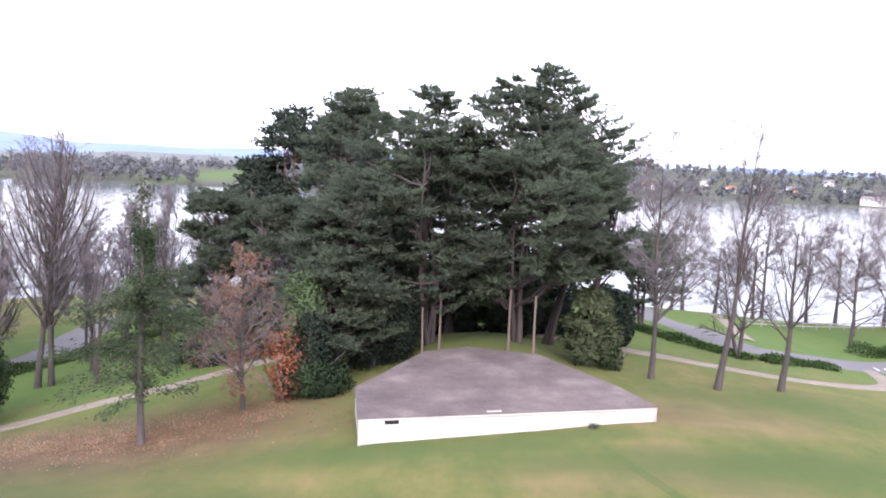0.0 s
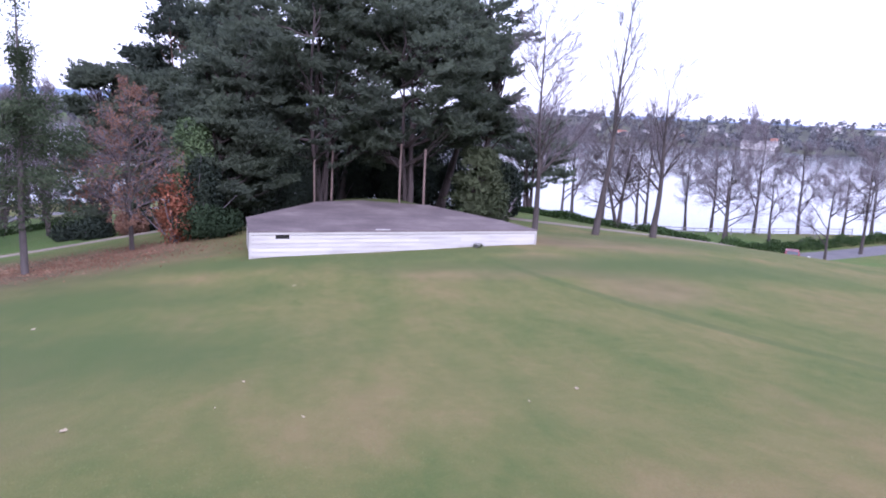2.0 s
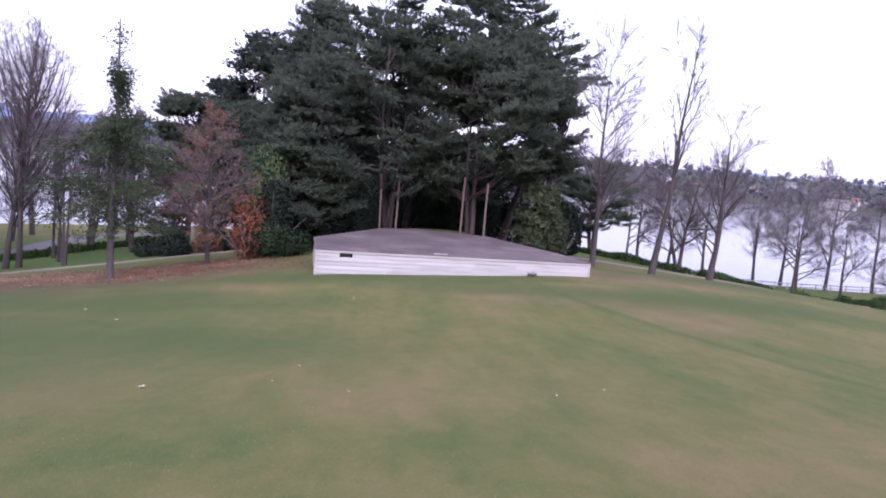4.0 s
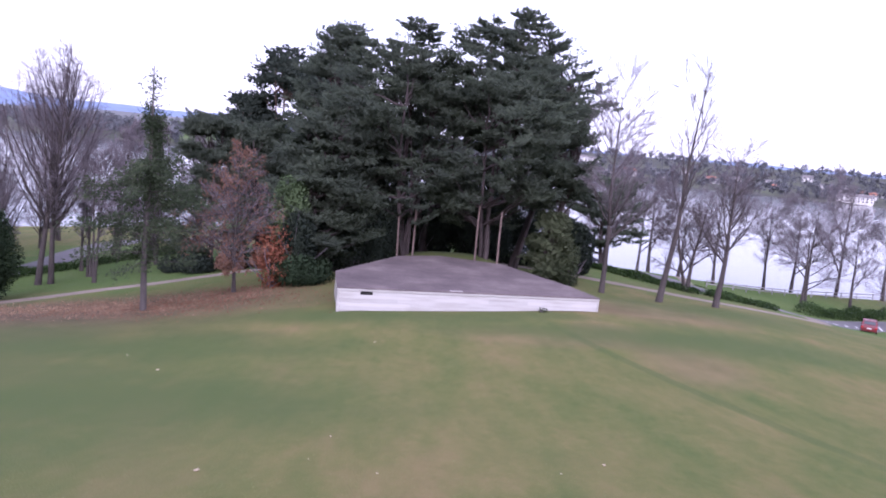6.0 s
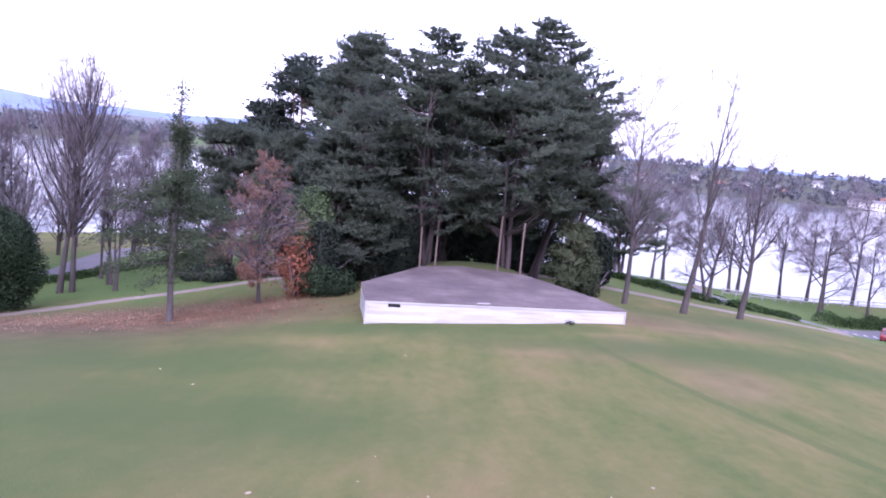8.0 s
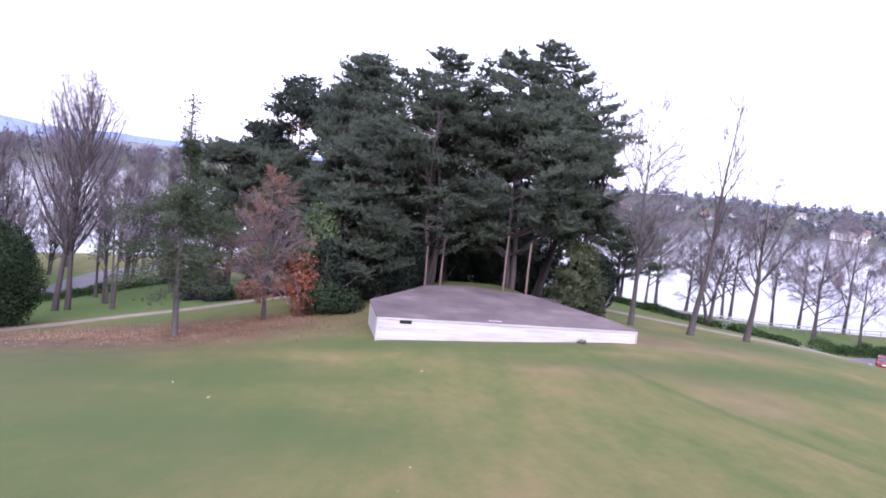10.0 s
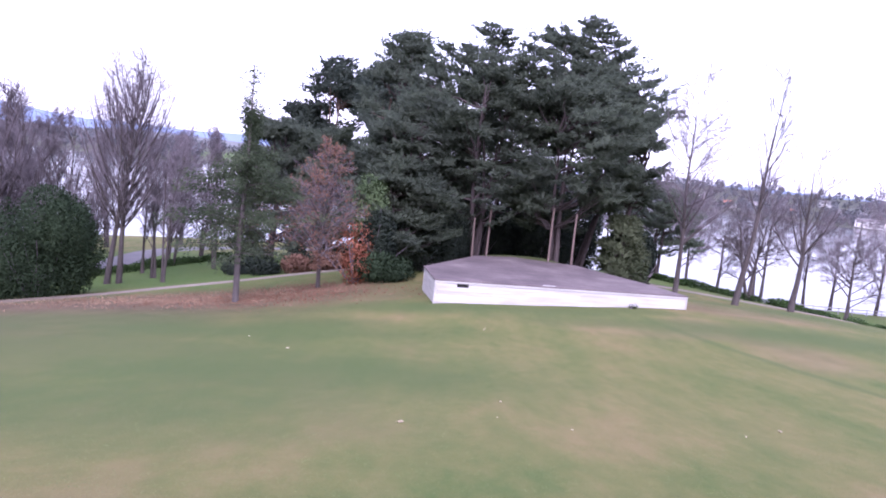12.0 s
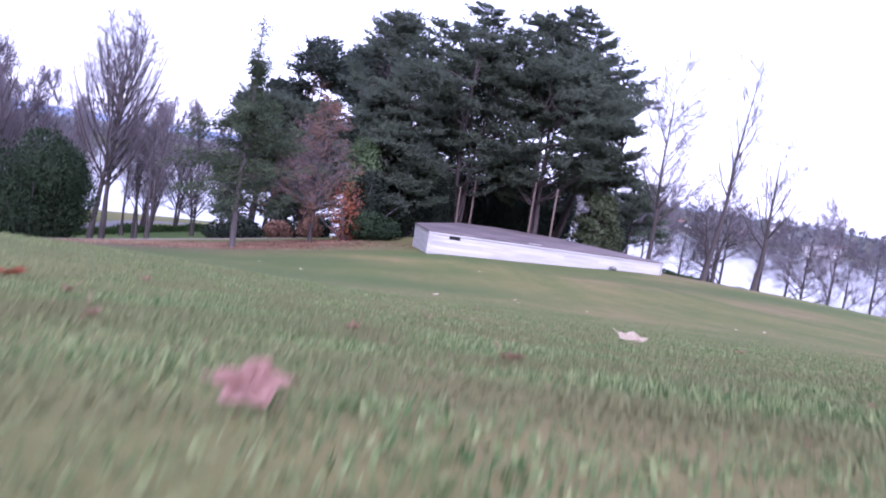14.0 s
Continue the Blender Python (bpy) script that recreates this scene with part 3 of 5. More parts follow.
def stage():
    st = empty("stage", pose(3.5, 35, 0), "low outdoor stage with white weatherboard walls and grey deck", "stage")
    inv = pose(-3.5, -35, 0)

    def add(name, bm, mat, parent=st, label=""):
        bm.transform(inv)
        return part(name, bm, mat, parent, label)

    inner = [(x * 0.988 + 3.5 * 0.012, y * 0.988 + 35 * 0.012) for x, y in STAGE]
    outer = [(3.5 + (x - 3.5) * 1.008, 35 + (y - 35) * 1.008) for x, y in STAGE]
    add("deck", prism(outer, TOP - 0.06, TOP, 0.008), DECK, label="purple-grey weathered deck")
    rng = np.random.default_rng(3)
    for k, (a, b) in enumerate(zip(STAGE, STAGE[1:] + STAGE[:1])):
        a, b = Vector((*a, 0)), Vector((*b, 0))
        run = (b - a).length
        m = Matrix.Translation(a) @ Matrix.Rotation(math.atan2(b.y - a.y, b.x - a.x), 4, "Z")
        # near-black core: darkness behind the boards and slot is put into its colour
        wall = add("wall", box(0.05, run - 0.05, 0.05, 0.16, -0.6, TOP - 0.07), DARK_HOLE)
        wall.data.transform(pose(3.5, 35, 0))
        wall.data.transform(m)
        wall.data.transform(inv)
        high, rows = 0.2, 8
        for r in range(rows):
            z1 = TOP - 0.16 - r * high
            cuts = [0.0, run]
            joints = sorted(rng.uniform(0.15, 0.85, 2) * run) if run > 6 else []
            cuts = [0.0, *joints, run]
            gap = (1.15, 1.78) if k == 0 and r == 0 else None
            spans = []
            for c0, c1 in zip(cuts, cuts[1:]):
                if gap and c0 < gap[0] and c1 > gap[1]:
                    spans += [(c0, gap[0]), (gap[1], c1)]
                else:
                    spans.append((c0, c1))
            for c0, c1 in spans:
                bm = bmesh.new()
                lean, t = 0.034, 0.014
                prof = [(0.05, z1 - high), (0.05 - t - lean, z1 - high), (0.05 - t, z1 - 0.004), (0.05, z1 - 0.004)]
                ends = [[bm.verts.new((x, y, z)) for y, z in prof] for x in (c0 + 0.002, c1 - 0.002)]
                for i in range(4):
                    bm.faces.new((ends[0][i], ends[0][(i + 1) % 4], ends[1][(i + 1) % 4], ends[1][i]))
                bm.faces.new(ends[0][::-1])
                bm.faces.new(ends[1])
                bmesh.ops.recalc_face_normals(bm, faces=bm.faces[:])
                bm.transform(inv @ m)
                part("board", bm, WHITE_BOARD, wall)
        cap = box(-0.03, run + 0.03, -0.03, 0.05, TOP - 0.165, TOP - 0.064, 0.006)
        cap.transform(m)
        add("fascia", cap, WHITE_BOARD)
        if run > 3:
            post = box(-0.035, 0.06, -0.012, 0.05, -0.5, TOP - 0.166, 0.005)
            post.transform(m)
            add("corner_trim", post, WHITE_BOARD)
    return st


stage()


def pole(x, y, h, r, lean):
    rng = np.random.default_rng(int(abs(x) * 100))
    z = float(ground(x, y))
    p, rad = grow(rng, np.array([[0, 0, -0.4]]), np.array([[lean, 0.0, 1.0]]), np.array([h]), np.array([r]), 6, 0.012, 0.02, 0.8)
    e = new("timber_post", mesh_from("timber_post", *tubes(p, rad, 10), POST_WOOD, True))
    e.matrix_world = pose(x, y, z)
    tagged(e, "slim weathered brown timber post behind the stage", "post", "posts behind the stage")


for x, y, h, r, lean in ((-0.62, 42.6, 3.9, 0.075, -0.01), (0.40, 43.4, 4.3, 0.08, 0.01), (4.7, 43.2, 4.6, 0.08, -0.01), (6.2, 42.5, 4.6, 0.085, 0.0)):
    pole(x, y, h, r, lean)


# ---- trees ----
def evergreen(name, x, y, height, radius, clear, seed, label, leaf=CYPRESS, bark=CYPRESS_BARK, stems=3, lobes=26, sprays=6, count=230, plate=1.55,
              long=0.27, wide=0.056, top=0.75, girth=0.32, lean=(0, 0), group="", thick=0.09, stretch=1.0, peaks=(), holes=(), category="tree", fan=0.16, sweep=0.2):
    """A dense evergreen: stems and limbs that carry layered fans of foliage."""
    rng = np.random.default_rng(seed)
    rise = float(knoll(x, y))
    height, clear = height - rise, clear - rise
    base = np.array([x, y, float(ground(x, y))])
    tree = empty(name, pose(*base), label, category, group)
    s0 = np.concatenate([rng.normal(0, girth * 0.9, (stems, 2)) * (stems > 1), np.full((stems, 1), -0.4)], 1)
    d0 = np.concatenate([rng.normal(0, fan, (stems, 2)) + np.array(lean) / height, np.ones((stems, 1))], 1)
    p0, r0 = grow(rng, s0, d0, height * rng.uniform(0.78, 0.92, stems), girth * rng.uniform(0.6, 1.0, stems), 9, 0.045, 0.06, 0.2)
    # tufts of fans fill the shell of an egg-shaped crown; a limb reaches each one
    u = rng.uniform(0, 1, lobes) ** 0.8
    z = clear + (height - clear) * (0.05 + 0.9 * u)
    half = np.where(u < 0.35, 0.62 + 1.08 * u, np.sqrt(np.clip(1 - ((u - 0.35) / 0.70) ** 2, 0, 1)) * top + (1 - top) * (1 - u))
    a = np.arange(lobes) * 2.39996 + rng.uniform(0, 0.8, lobes)
    rr = radius * np.clip(half, 0.12, 1) * np.where(rng.uniform(0, 1, lobes) < 0.25, rng.uniform(0.3, 0.6, lobes), rng.uniform(0.68, 0.98, lobes))
    c = np.stack([np.cos(a) * rr + lean[0] * u, np.sin(a) * rr * stretch + lean[1] * u, z], -1)
    for hx, hz, hr in holes:
        keep = (c[:, 0] + x - hx) ** 2 + (c[:, 2] + base[2] - hz) ** 2 > hr * hr
        c, rr, lobes = c[keep], rr[keep], int(keep.sum())
    size = radius * rng.uniform(0.14, 0.28, lobes)
    for px, py, pz, pr in peaks:
        c, rr, size, lobes = np.concatenate([c, [[px, py, pz - rise]]]), np.append(rr, 0.6), np.append(size, pr), lobes + 1
    near = np.argmin(((p0[:, :, None, :2] - c[None, None, :, :2]) ** 2).sum(-1).mean(1), axis=0)
    k = np.clip(((c[:, 2] - rr * 0.25) / height * 8 / 0.85).astype(int), 2, 7)
    start = p0[near, k]
    t = np.linspace(0, 1, 6)[None, :, None]
    limb = start[:, None, :] * (1 - t) + c[:, None, :] * t
    limb[..., 2] += np.sin(t[..., 0] * np.pi) * -0.05 * rr[:, None] - 0.15 * t[..., 0]
    limb[:, 1:-1] += rng.normal(0, 0.10, (lobes, 4, 3))
    lr = (0.03 + 0.075 * rng.uniform(0.5, 1, lobes))[:, None] * np.linspace(1, 0.3, 6)[None, :]
    part("trunk", mesh_from("trunk", *tubes(p0, r0, 9), bark, True), bark, tree)
    rods("limb", limb, lr, 5, bark, tree)
    dirs = rng.normal(0, 1, (lobes, sprays, 3))
    dirs = unit(dirs * [1, 1, 0.8])
    pc = (c[:, None, :] + dirs * size[:, None, None] * np.array([1.15, 1.15, 0.75]) * rng.uniform(0.5, 1.05, (lobes, sprays, 1))).reshape(-1, 3)
    axis = np.array([lean[0] * 0.5, lean[1] * 0.5, 0])
    out = unit(unit((pc - axis) * [1, 1, 0]) + dirs.reshape(-1, 3) * 0.5)
    pr = plate * rng.uniform(0.55, 1.15, len(pc)) * np.repeat(np.clip(size / (0.2 * radius), 0.5, 1), sprays)
    lv, lf = fans(rng, pc, out, pr, count, long, wide, thick, sweep)
    mid = np.repeat(pc, count, axis=0)
    soft = unit(unit(lv[lf[:, 0]] - mid) * 0.35 + np.repeat(out, count, axis=0) * 0.55 + np.array([0, 0, 0.75]))
    lv, lf, ln = facing(lv, lf, soft)
    spray("crown", mesh_from("crown", lv, lf, leaf, normals=ln), leaf, tree)
    return tree


def bush(name, x, y, height, radius, seed, label, leaf=SHRUB, count=5200, long=0.22, wide=0.075, squash=0.8, depth=1.0, group="", twigs=TWIG):
    """A leafy shrub down to the ground, its leaves on bumpy shells, over a few stems."""
    rng = np.random.default_rng(seed)
    base = np.array([x, y, float(ground(x, y))])
    b = empty(name, pose(*base), label, "bush", group)
    n = 14
    p, r = grow(rng, rng.normal(0, 0.25 * radius / 3, (n, 3)) * [1, 1, 0], np.concatenate([rng.normal(0, 0.5, (n, 2)), np.ones((n, 1))], 1),
                height * rng.uniform(0.5, 0.8, n), np.full(n, 0.05), 5, 0.12, 0.08, 0.3)
    rods("stem", p, r, 5, twigs, b)
    k = 16
    lc = unit(rng.normal(0, 1, (k, 3))) * np.array([radius * 0.58, radius * 0.58 * depth, height * 0.30])
    lc[:, 2] += height * 0.46
    ls = np.stack([radius * rng.uniform(0.36, 0.55, k)] * 2 + [height * rng.uniform(0.26, 0.40, k)], -1)
    which = rng.integers(0, k, count)
    d = unit(rng.normal(0, 1, (count, 3)))
    at = lc[which] + d * ls[which] * rng.uniform(0.72, 1.06, (count, 1))
    keep = (at[:, 2] > 0.03) & (at[:, 2] < height * 1.02)
    at, d = at[keep], d[keep]
    way = d + rng.normal(0, 0.6, d.shape) + np.array([0, 0, -0.15])
    lv, lf = leaves(rng, at, way, long, wide)
    lv, lf, ln = facing(lv, lf, unit(d + np.array([0, 0, 0.3])))
    spray("foliage", mesh_from("foliage", lv, lf, leaf, normals=ln), leaf, b)
    return b


def bare_tree(name, x, y, height, seed, label, stems=1, fan=0.06, girth=0.2, each=(7, 7, 6), angle=(0.65, 0.6, 0.6), ratio=(0.42, 0.45, 0.5), low=0.3,
              lift=0.09, bark=BARK, twig=TWIG, lean=(0, 0), group="", leaf=None, leaf_count=0, thin=0.55, long=0.16, fine=1.0, cone=0.55, egg=None):
    """A leafless broadleaf tree: stems, boughs, branches and twigs, with a few last leaves where there are any."""
    rng = np.random.default_rng(seed)
    base = np.array([x, y, float(ground(x, y))])
    tree = empty(name, pose(*base), label, "tree", group)
    s0 = np.concatenate([rng.normal(0, girth * 1.1, (stems, 2)) * (stems > 1), np.full((stems, 1), -0.3)], 1)
    d0 = np.concatenate([rng.normal(0, fan, (stems, 2)) + np.array(lean) / height, np.ones((stems, 1))], 1)
    p, r = grow(rng, s0, d0, height * rng.uniform(0.86, 1.0, stems), girth * rng.uniform(0.75, 1.0, stems), 10, 0.035, 0.02, 0.1)
    flare = r.copy()
    flare[:, 0] *= 1.25
    flare[:, 1] *= 1.08
    part("trunk", mesh_from("trunk", *tubes(p, flare, 9), bark, True), bark, tree)
    pieces, ends = [], None
    for lv in range(3):
        s, d, ln, rd = fork(rng, p, r, each[lv], low if lv == 0 else 0.2, 0.99, angle[lv], ratio[lv], thin, cone=cone if lv == 0 else 0.55)
        if lv == 0 and egg:
            # ascending boughs that end in an egg-shaped crown of this half-width, from this share of the height up
            n = len(s)
            u, a = rng.uniform(0, 1, n) ** 0.85, rng.uniform(0, 2 * np.pi, n)
            half = egg[0] * np.where(u < 0.4, np.sin((0.45 + 0.55 * u / 0.4) * np.pi / 2), np.cos((u - 0.4) / 0.62 * np.pi / 2) ** 0.8) * rng.uniform(0.15, 1, n) ** 0.5
            z = height * (egg[1] + (0.98 - egg[1]) * u)
            low_z = np.clip(z - half * 1.7 - 0.8, height * egg[2], height * 0.9)
            k = np.arange(n) % stems
            q = low_z / height * 9 / 0.93
            i = np.minimum(q.astype(int), 8)
            s = p[k, i] + (p[k, i + 1] - p[k, i]) * (q - i)[:, None]
            tip = np.stack([np.cos(a) * half, np.sin(a) * half, z], -1) + p[:, 4].mean(0) * [1, 1, 0]
            t = np.linspace(0, 1, 6)[None, :, None]
            bow = np.stack([np.cos(a), np.sin(a), 0 * a], -1)[:, None, :] * (np.sin(t * np.pi) * 0.14 * half[:, None, None])
            pts = s[:, None, :] * (1 - t) + tip[:, None, :] * t + bow
            pts[:, 1:-1] += rng.normal(0, 0.07, (n, 4, 3))
            p, r = pts, np.clip(0.012 * np.linalg.norm(tip - s, axis=1), 0.03, 0.09)[:, None] * np.linspace(1, 0.25, 6)[None, :]
        else:
            p, r = grow(rng, s, d, ln, np.maximum(rd, 0.009), (6, 4, 2)[lv], (0.09, 0.13, 0.16)[lv], lift, 0.25)
        r = np.maximum(r, 0.011 * fine)
        if lv == 0:
            rods("bough", p, r, 6, bark, tree)
        else:
            pieces.append(tubes(p, r, 4 if lv == 1 else 3))
    spray("twig_crown", mesh_from("twig_crown", *join(pieces), twig, True), twig, tree)
    if leaf:
        tips = p[:, 1:].reshape(-1, 3)
        tips = tips[np.argsort(tips[:, 2])]
        at = tips[(len(tips) * rng.uniform(0, 1, leaf_count) ** 2).astype(int)] + rng.normal(0, 0.09, (leaf_count, 3))
        way = rng.normal(0, 1, (leaf_count, 3)) + np.array([0, 0, -0.6])
        spray("foliage", mesh_from("foliage", *leaves(rng, at, way, long, long * 0.33), leaf), leaf, tree)
    return tree


def spruce(name, x, y, height, seed, label, radius=3.7):
    """A thin conifer with a bare spire and sparse hanging boughs."""
    rng = np.random.default_rng(seed)
    tree = empty(name, pose(x, y, float(ground(x, y))), label, "tree")
    p, r = grow(rng, np.array([[0, 0, -0.3]]), np.array([[0.0, 0, 1.0]]), np.array([height + 0.3]), np.array([0.19]), 14, 0.012, 0.03, 0.12)
    part("trunk", mesh_from("trunk", *tubes(p, r, 9), SPRUCE_BARK, True), SPRUCE_BARK, tree)
    n = 72
    u = np.sort(np.concatenate([rng.uniform(0.22, 0.62, 52), rng.uniform(0.62, 0.82, 14), rng.uniform(0.82, 0.97, 6)]))
    k = np.minimum((u * 13).astype(int), 12)
    start = p[0, k] + (p[0, k + 1] - p[0, k]) * (u * 13 - k)[:, None]
    a = rng.uniform(0, 2 * np.pi, n)
    ln = radius * np.interp(u, [0.2, 0.32, 0.45, 0.62, 0.75, 0.84, 1.0], [0.8, 1.2, 1.05, 0.5, 0.24, 0.12, 0.05]) * rng.uniform(0.3, 1.25, n)
    ln = np.where((u > 0.8) & (u < 0.86) & (np.arange(n) % 3 == 0), 1.0, ln)
    bp, br = grow(rng, start, np.stack([np.cos(a), np.sin(a), 0.05 + 0 * a], -1), ln, np.full(n, 0.022), 5, 0.08, -0.03, 0.3)
    rods("bough", bp, br, 4, SPRUCE_BARK, tree)
    m = 260
    t = rng.uniform(0.2, 1, (n, m)) * 4
    q = np.minimum(t.astype(int), 3)
    at = bp[np.arange(n)[:, None], q] * (1 - (t - q))[..., None] + bp[np.arange(n)[:, None], q + 1] * (t - q)[..., None]
    keep = (rng.uniform(0, 1, (n, m)) < np.interp(u, [0.2, 0.45, 0.7, 0.85, 1], [0.75, 1, 0.8, 0.25, 0.1])[:, None]).ravel()
    way = (bp[:, -1] - bp[:, 0])[:, None, :] * 0.35 + rng.normal(0, 0.5, (n, m, 3)) + np.array([0, 0, -0.3])
    spray("foliage", mesh_from("foliage", *leaves(rng, at.reshape(-1, 3)[keep] + rng.normal(0, 0.19, (keep.sum(), 3)), way.reshape(-1, 3)[keep], 0.22, 0.036), OLIVE_DARK), OLIVE_DARK, tree)
    q = 1700
    v = rng.uniform(0.16, 0.8, q)
    b = rng.uniform(0, 2 * np.pi, q)
    at = p[0, np.minimum((v * 13).astype(int), 12)] * [1, 1, 0] + np.stack([np.cos(b), np.sin(b), 0 * b], -1) * rng.uniform(0.1, 0.36, q)[:, None] + np.stack([0 * v, 0 * v, v * height], -1)
    spray("ivy", mesh_from("ivy", *leaves(rng, at, rng.normal(0, 1, (q, 3)), 0.17, 0.05), OLIVE_DARK), OLIVE_DARK, tree)
    return tree


OLIVE_DARK = leafy("conifer_needle", (0.056, 0.078, 0.044), (0.118, 0.146, 0.082), 0.9, 0.4)
HOLES = ((-1.1, 10.8, 0.8), (2.0, 11.2, 0.7), (9.3, 4.6, 1.1))
GROVE = "evergreen grove behind the stage"
DENSE = "tall dark-green cypress with layered sprays in a dense grove"
evergreen("cypress_tree", -0.4, 46.6, 15.5, 6.9, 4.0, 11, DENSE, stems=6, lobes=58, sprays=6, lean=(-1.0, 0), group=GROVE, girth=0.24, fan=0.2, top=0.72,
          holes=HOLES, peaks=((-0.2, 0.4, 17.0, 0.9), (0.5, 0.4, 16.6, 0.8), (-0.2, 0.2, 15.4, 1.6), (-2.2, 0.5, 15.5, 0.9), (-3.4, 0.5, 14.9, 1.2), (1.4, 0.3, 14.2, 1.4), (2.4, 0.6, 13.4, 1.6)))
evergreen("cypress_tree", 5.4, 46.4, 14.7, 6.2, 3.6, 12, DENSE, stems=3, lobes=58, sprays=6, lean=(0.4, 0), girth=0.22, holes=HOLES, group=GROVE, top=0.7,
          peaks=((-1.6, 0, 16.4, 1.1), (-0.8, 0.4, 17.0, 0.7), (-2.4, 0, 15.0, 1.4), (-3.2, 0.4, 13.8, 1.5), (-3.6, 0, 12.4, 1.5), (3.6, 0.3, 14.4, 1.4), (4.8, 0.3, 13.2, 1.4), (2.4, -4.6, 9.4, 1.6), (1.2, -4.4, 10.6, 1.4), (3.6, -4.0, 10.8, 1.4)))
evergreen("cypress_tree", 8.2, 54.0, 19.0, 6.2, 6.0, 13, "tallest dark-green cypress with an uneven top in the grove", stems=2, lobes=48, sprays=6, group=GROVE, plate=1.4, top=0.5,
          peaks=((-0.7, 0, 20.5, 0.7), (-0.5, 0, 19.4, 1.1), (0.3, 0, 20.0, 1.0), (1.4, 0, 18.7, 1.3), (2.6, 0, 17.6, 1.3), (3.6, 0, 16.4, 1.5), (4.8, 0, 15.2, 1.5), (5.8, 0, 13.6, 1.5), (-3.4, 0, 19.2, 0.9), (-2.4, 0, 18.2, 1.1), (-4.6, 0, 17.4, 1.2)))
evergreen("cypress_tree", -6.8, 58.5, 19.8, 4.8, 6.0, 14, "dark cypress with a narrow rounded top in the grove", stems=2, lobes=36, sprays=6, group=GROVE, top=0.7,
          peaks=((-0.5, 0, 19.9, 0.9), (0.5, 0, 19.6, 0.9), (-0.3, 0, 19.2, 0.9), (0.3, 0, 18.3, 1.2), (-1.2, 0, 17.6, 1.1)))
evergreen("cypress_tree", 1.4, 56.5, 15.6, 6.0, 5.0, 15, DENSE, holes=HOLES, stems=2, lobes=34, sprays=6, group=GROVE)
evergreen("cypress_tree", 10.6, 49.8, 14.4, 3.6, 4.2, 16, "dark cypress with drooping sprays at the edge of the grove", stems=2, lobes=34, sprays=6, group=GROVE, top=0.6)
evergreen("cypress_tree", -5.0, 44.8, 13.4, 4.4, 1.2, 17, "broad dark cypress overhanging the shrubs beside the stage", stems=2, lobes=48, sprays=6, group=GROVE)
PINES = "pines beyond the grove"
PINE_GAPS = ((-14.4, 11.6, 1.2), (-12.7, 9.2, 1.4), (-9.7, 12.3, 1.0), (-14.9, 7.8, 1.4), (-11.1, 8.8, 1.2))
for x, y, h, r, s in ((-14.8, 80, 23.0, 5.2, 21), (-10.8, 82, 22.2, 4.8, 22), (-19.0, 79, 17.6, 3.6, 23), (-9.5, 71, 20.6, 4.2, 24)):
    evergreen("pine_tree", x, y, h, r, 5.5, s, "dark pine with open clumped crown beyond the grove", leaf=PINE, bark=PINE_BARK, stems=2, lobes=64, sprays=6, count=64,
              plate=1.5, thick=0.2, long=0.46, wide=0.115, group=PINES, top=0.85, holes=PINE_GAPS)
evergreen("conifer_tree", -18.4, 62, 14.4, 4.6, 0.8, 31, "spreading dark-green conifer above the path", lobes=48, sprays=6, stems=2)
evergreen("conifer_tree", -13.6, 60, 13.2, 4.2, 0.8, 32, "spreading dark-green conifer above the path", lobes=40, sprays=6, stems=2)
evergreen("conifer_tree", 19.3, 67.5, 9.2, 4.3, 1.8, 33, "dark drooping evergreen beside the lakeside road", lobes=30, sprays=5, stems=2)

evergreen("cypress_shrub", -5.9, 41.8, 7.8, 3.0, 0.2, 41, "tall dark-green cypress shrub down to the ground at the grove's edge", lobes=50, sprays=6, count=200, plate=1.3, girth=0.12, top=0.9,
          category="bush")
bush("shrub", -3.9, 44.2, 6.2, 3.2, 42, "dark-green evergreen shrub in the shade behind the stage", count=26000, long=0.15, wide=0.042)
bush("shrub", -7.6, 40.0, 6.7, 1.3, 43, "light-green leafy shrub among dark shrubs", leaf=BRIGHT, count=14000, long=0.16, wide=0.055)
bush("shrub", -6.9, 38.8, 4.4, 1.2, 49, "dark-green leafy shrub below a light-green one", count=12000, long=0.15, wide=0.05)
bush("shrub", -6.3, 38.1, 1.75, 2.1, 44, "low spreading dark-green shrub at the grove's foot", leaf=RHODO, count=9000, long=0.2, wide=0.05)
evergreen("cypress_shrub", 10.2, 45.4, 5.4, 1.5, 0.3, 45, "olive-green drooping cypress shrub beside the back of the stage", leaf=FEATHER, lobes=44, sprays=4, count=130, plate=0.8, girth=0.08,
          stems=2, top=0.95, sweep=-0.55, thick=0.16, category="bush")
bush("shrub", 11.7, 45.0, 2.8, 1.3, 48, "low olive-green shrub beside the back of the stage", leaf=OLIVE, count=4200, long=0.24, wide=0.04)
bush("shrub", 11.6, 48.0, 2.2, 1.3, 46, "olive-green shrub beside the back of the stage", leaf=OLIVE, count=4200)
for k, (x, y, h, r) in enumerate(((-5, 62, 8.0, 3.6), (3, 63.5, 8.0, 3.6), (9, 61, 7.4, 3.2), (-0.8, 62.4, 8.8, 3.0), (6.3, 62.6, 8.8, 3.0), (1.0, 58.5, 5.4, 2.8), (6.2, 58.0, 5.0, 2.6),
                                  (-4.5, 50.5, 6.5, 3.0), (13.5, 55.5, 4.6, 2.2))):
    bush("shrub", x, y, h, r, 147 + k, "dark-green shrub in the shade of the grove", count=20000, long=0.2, wide=0.075)
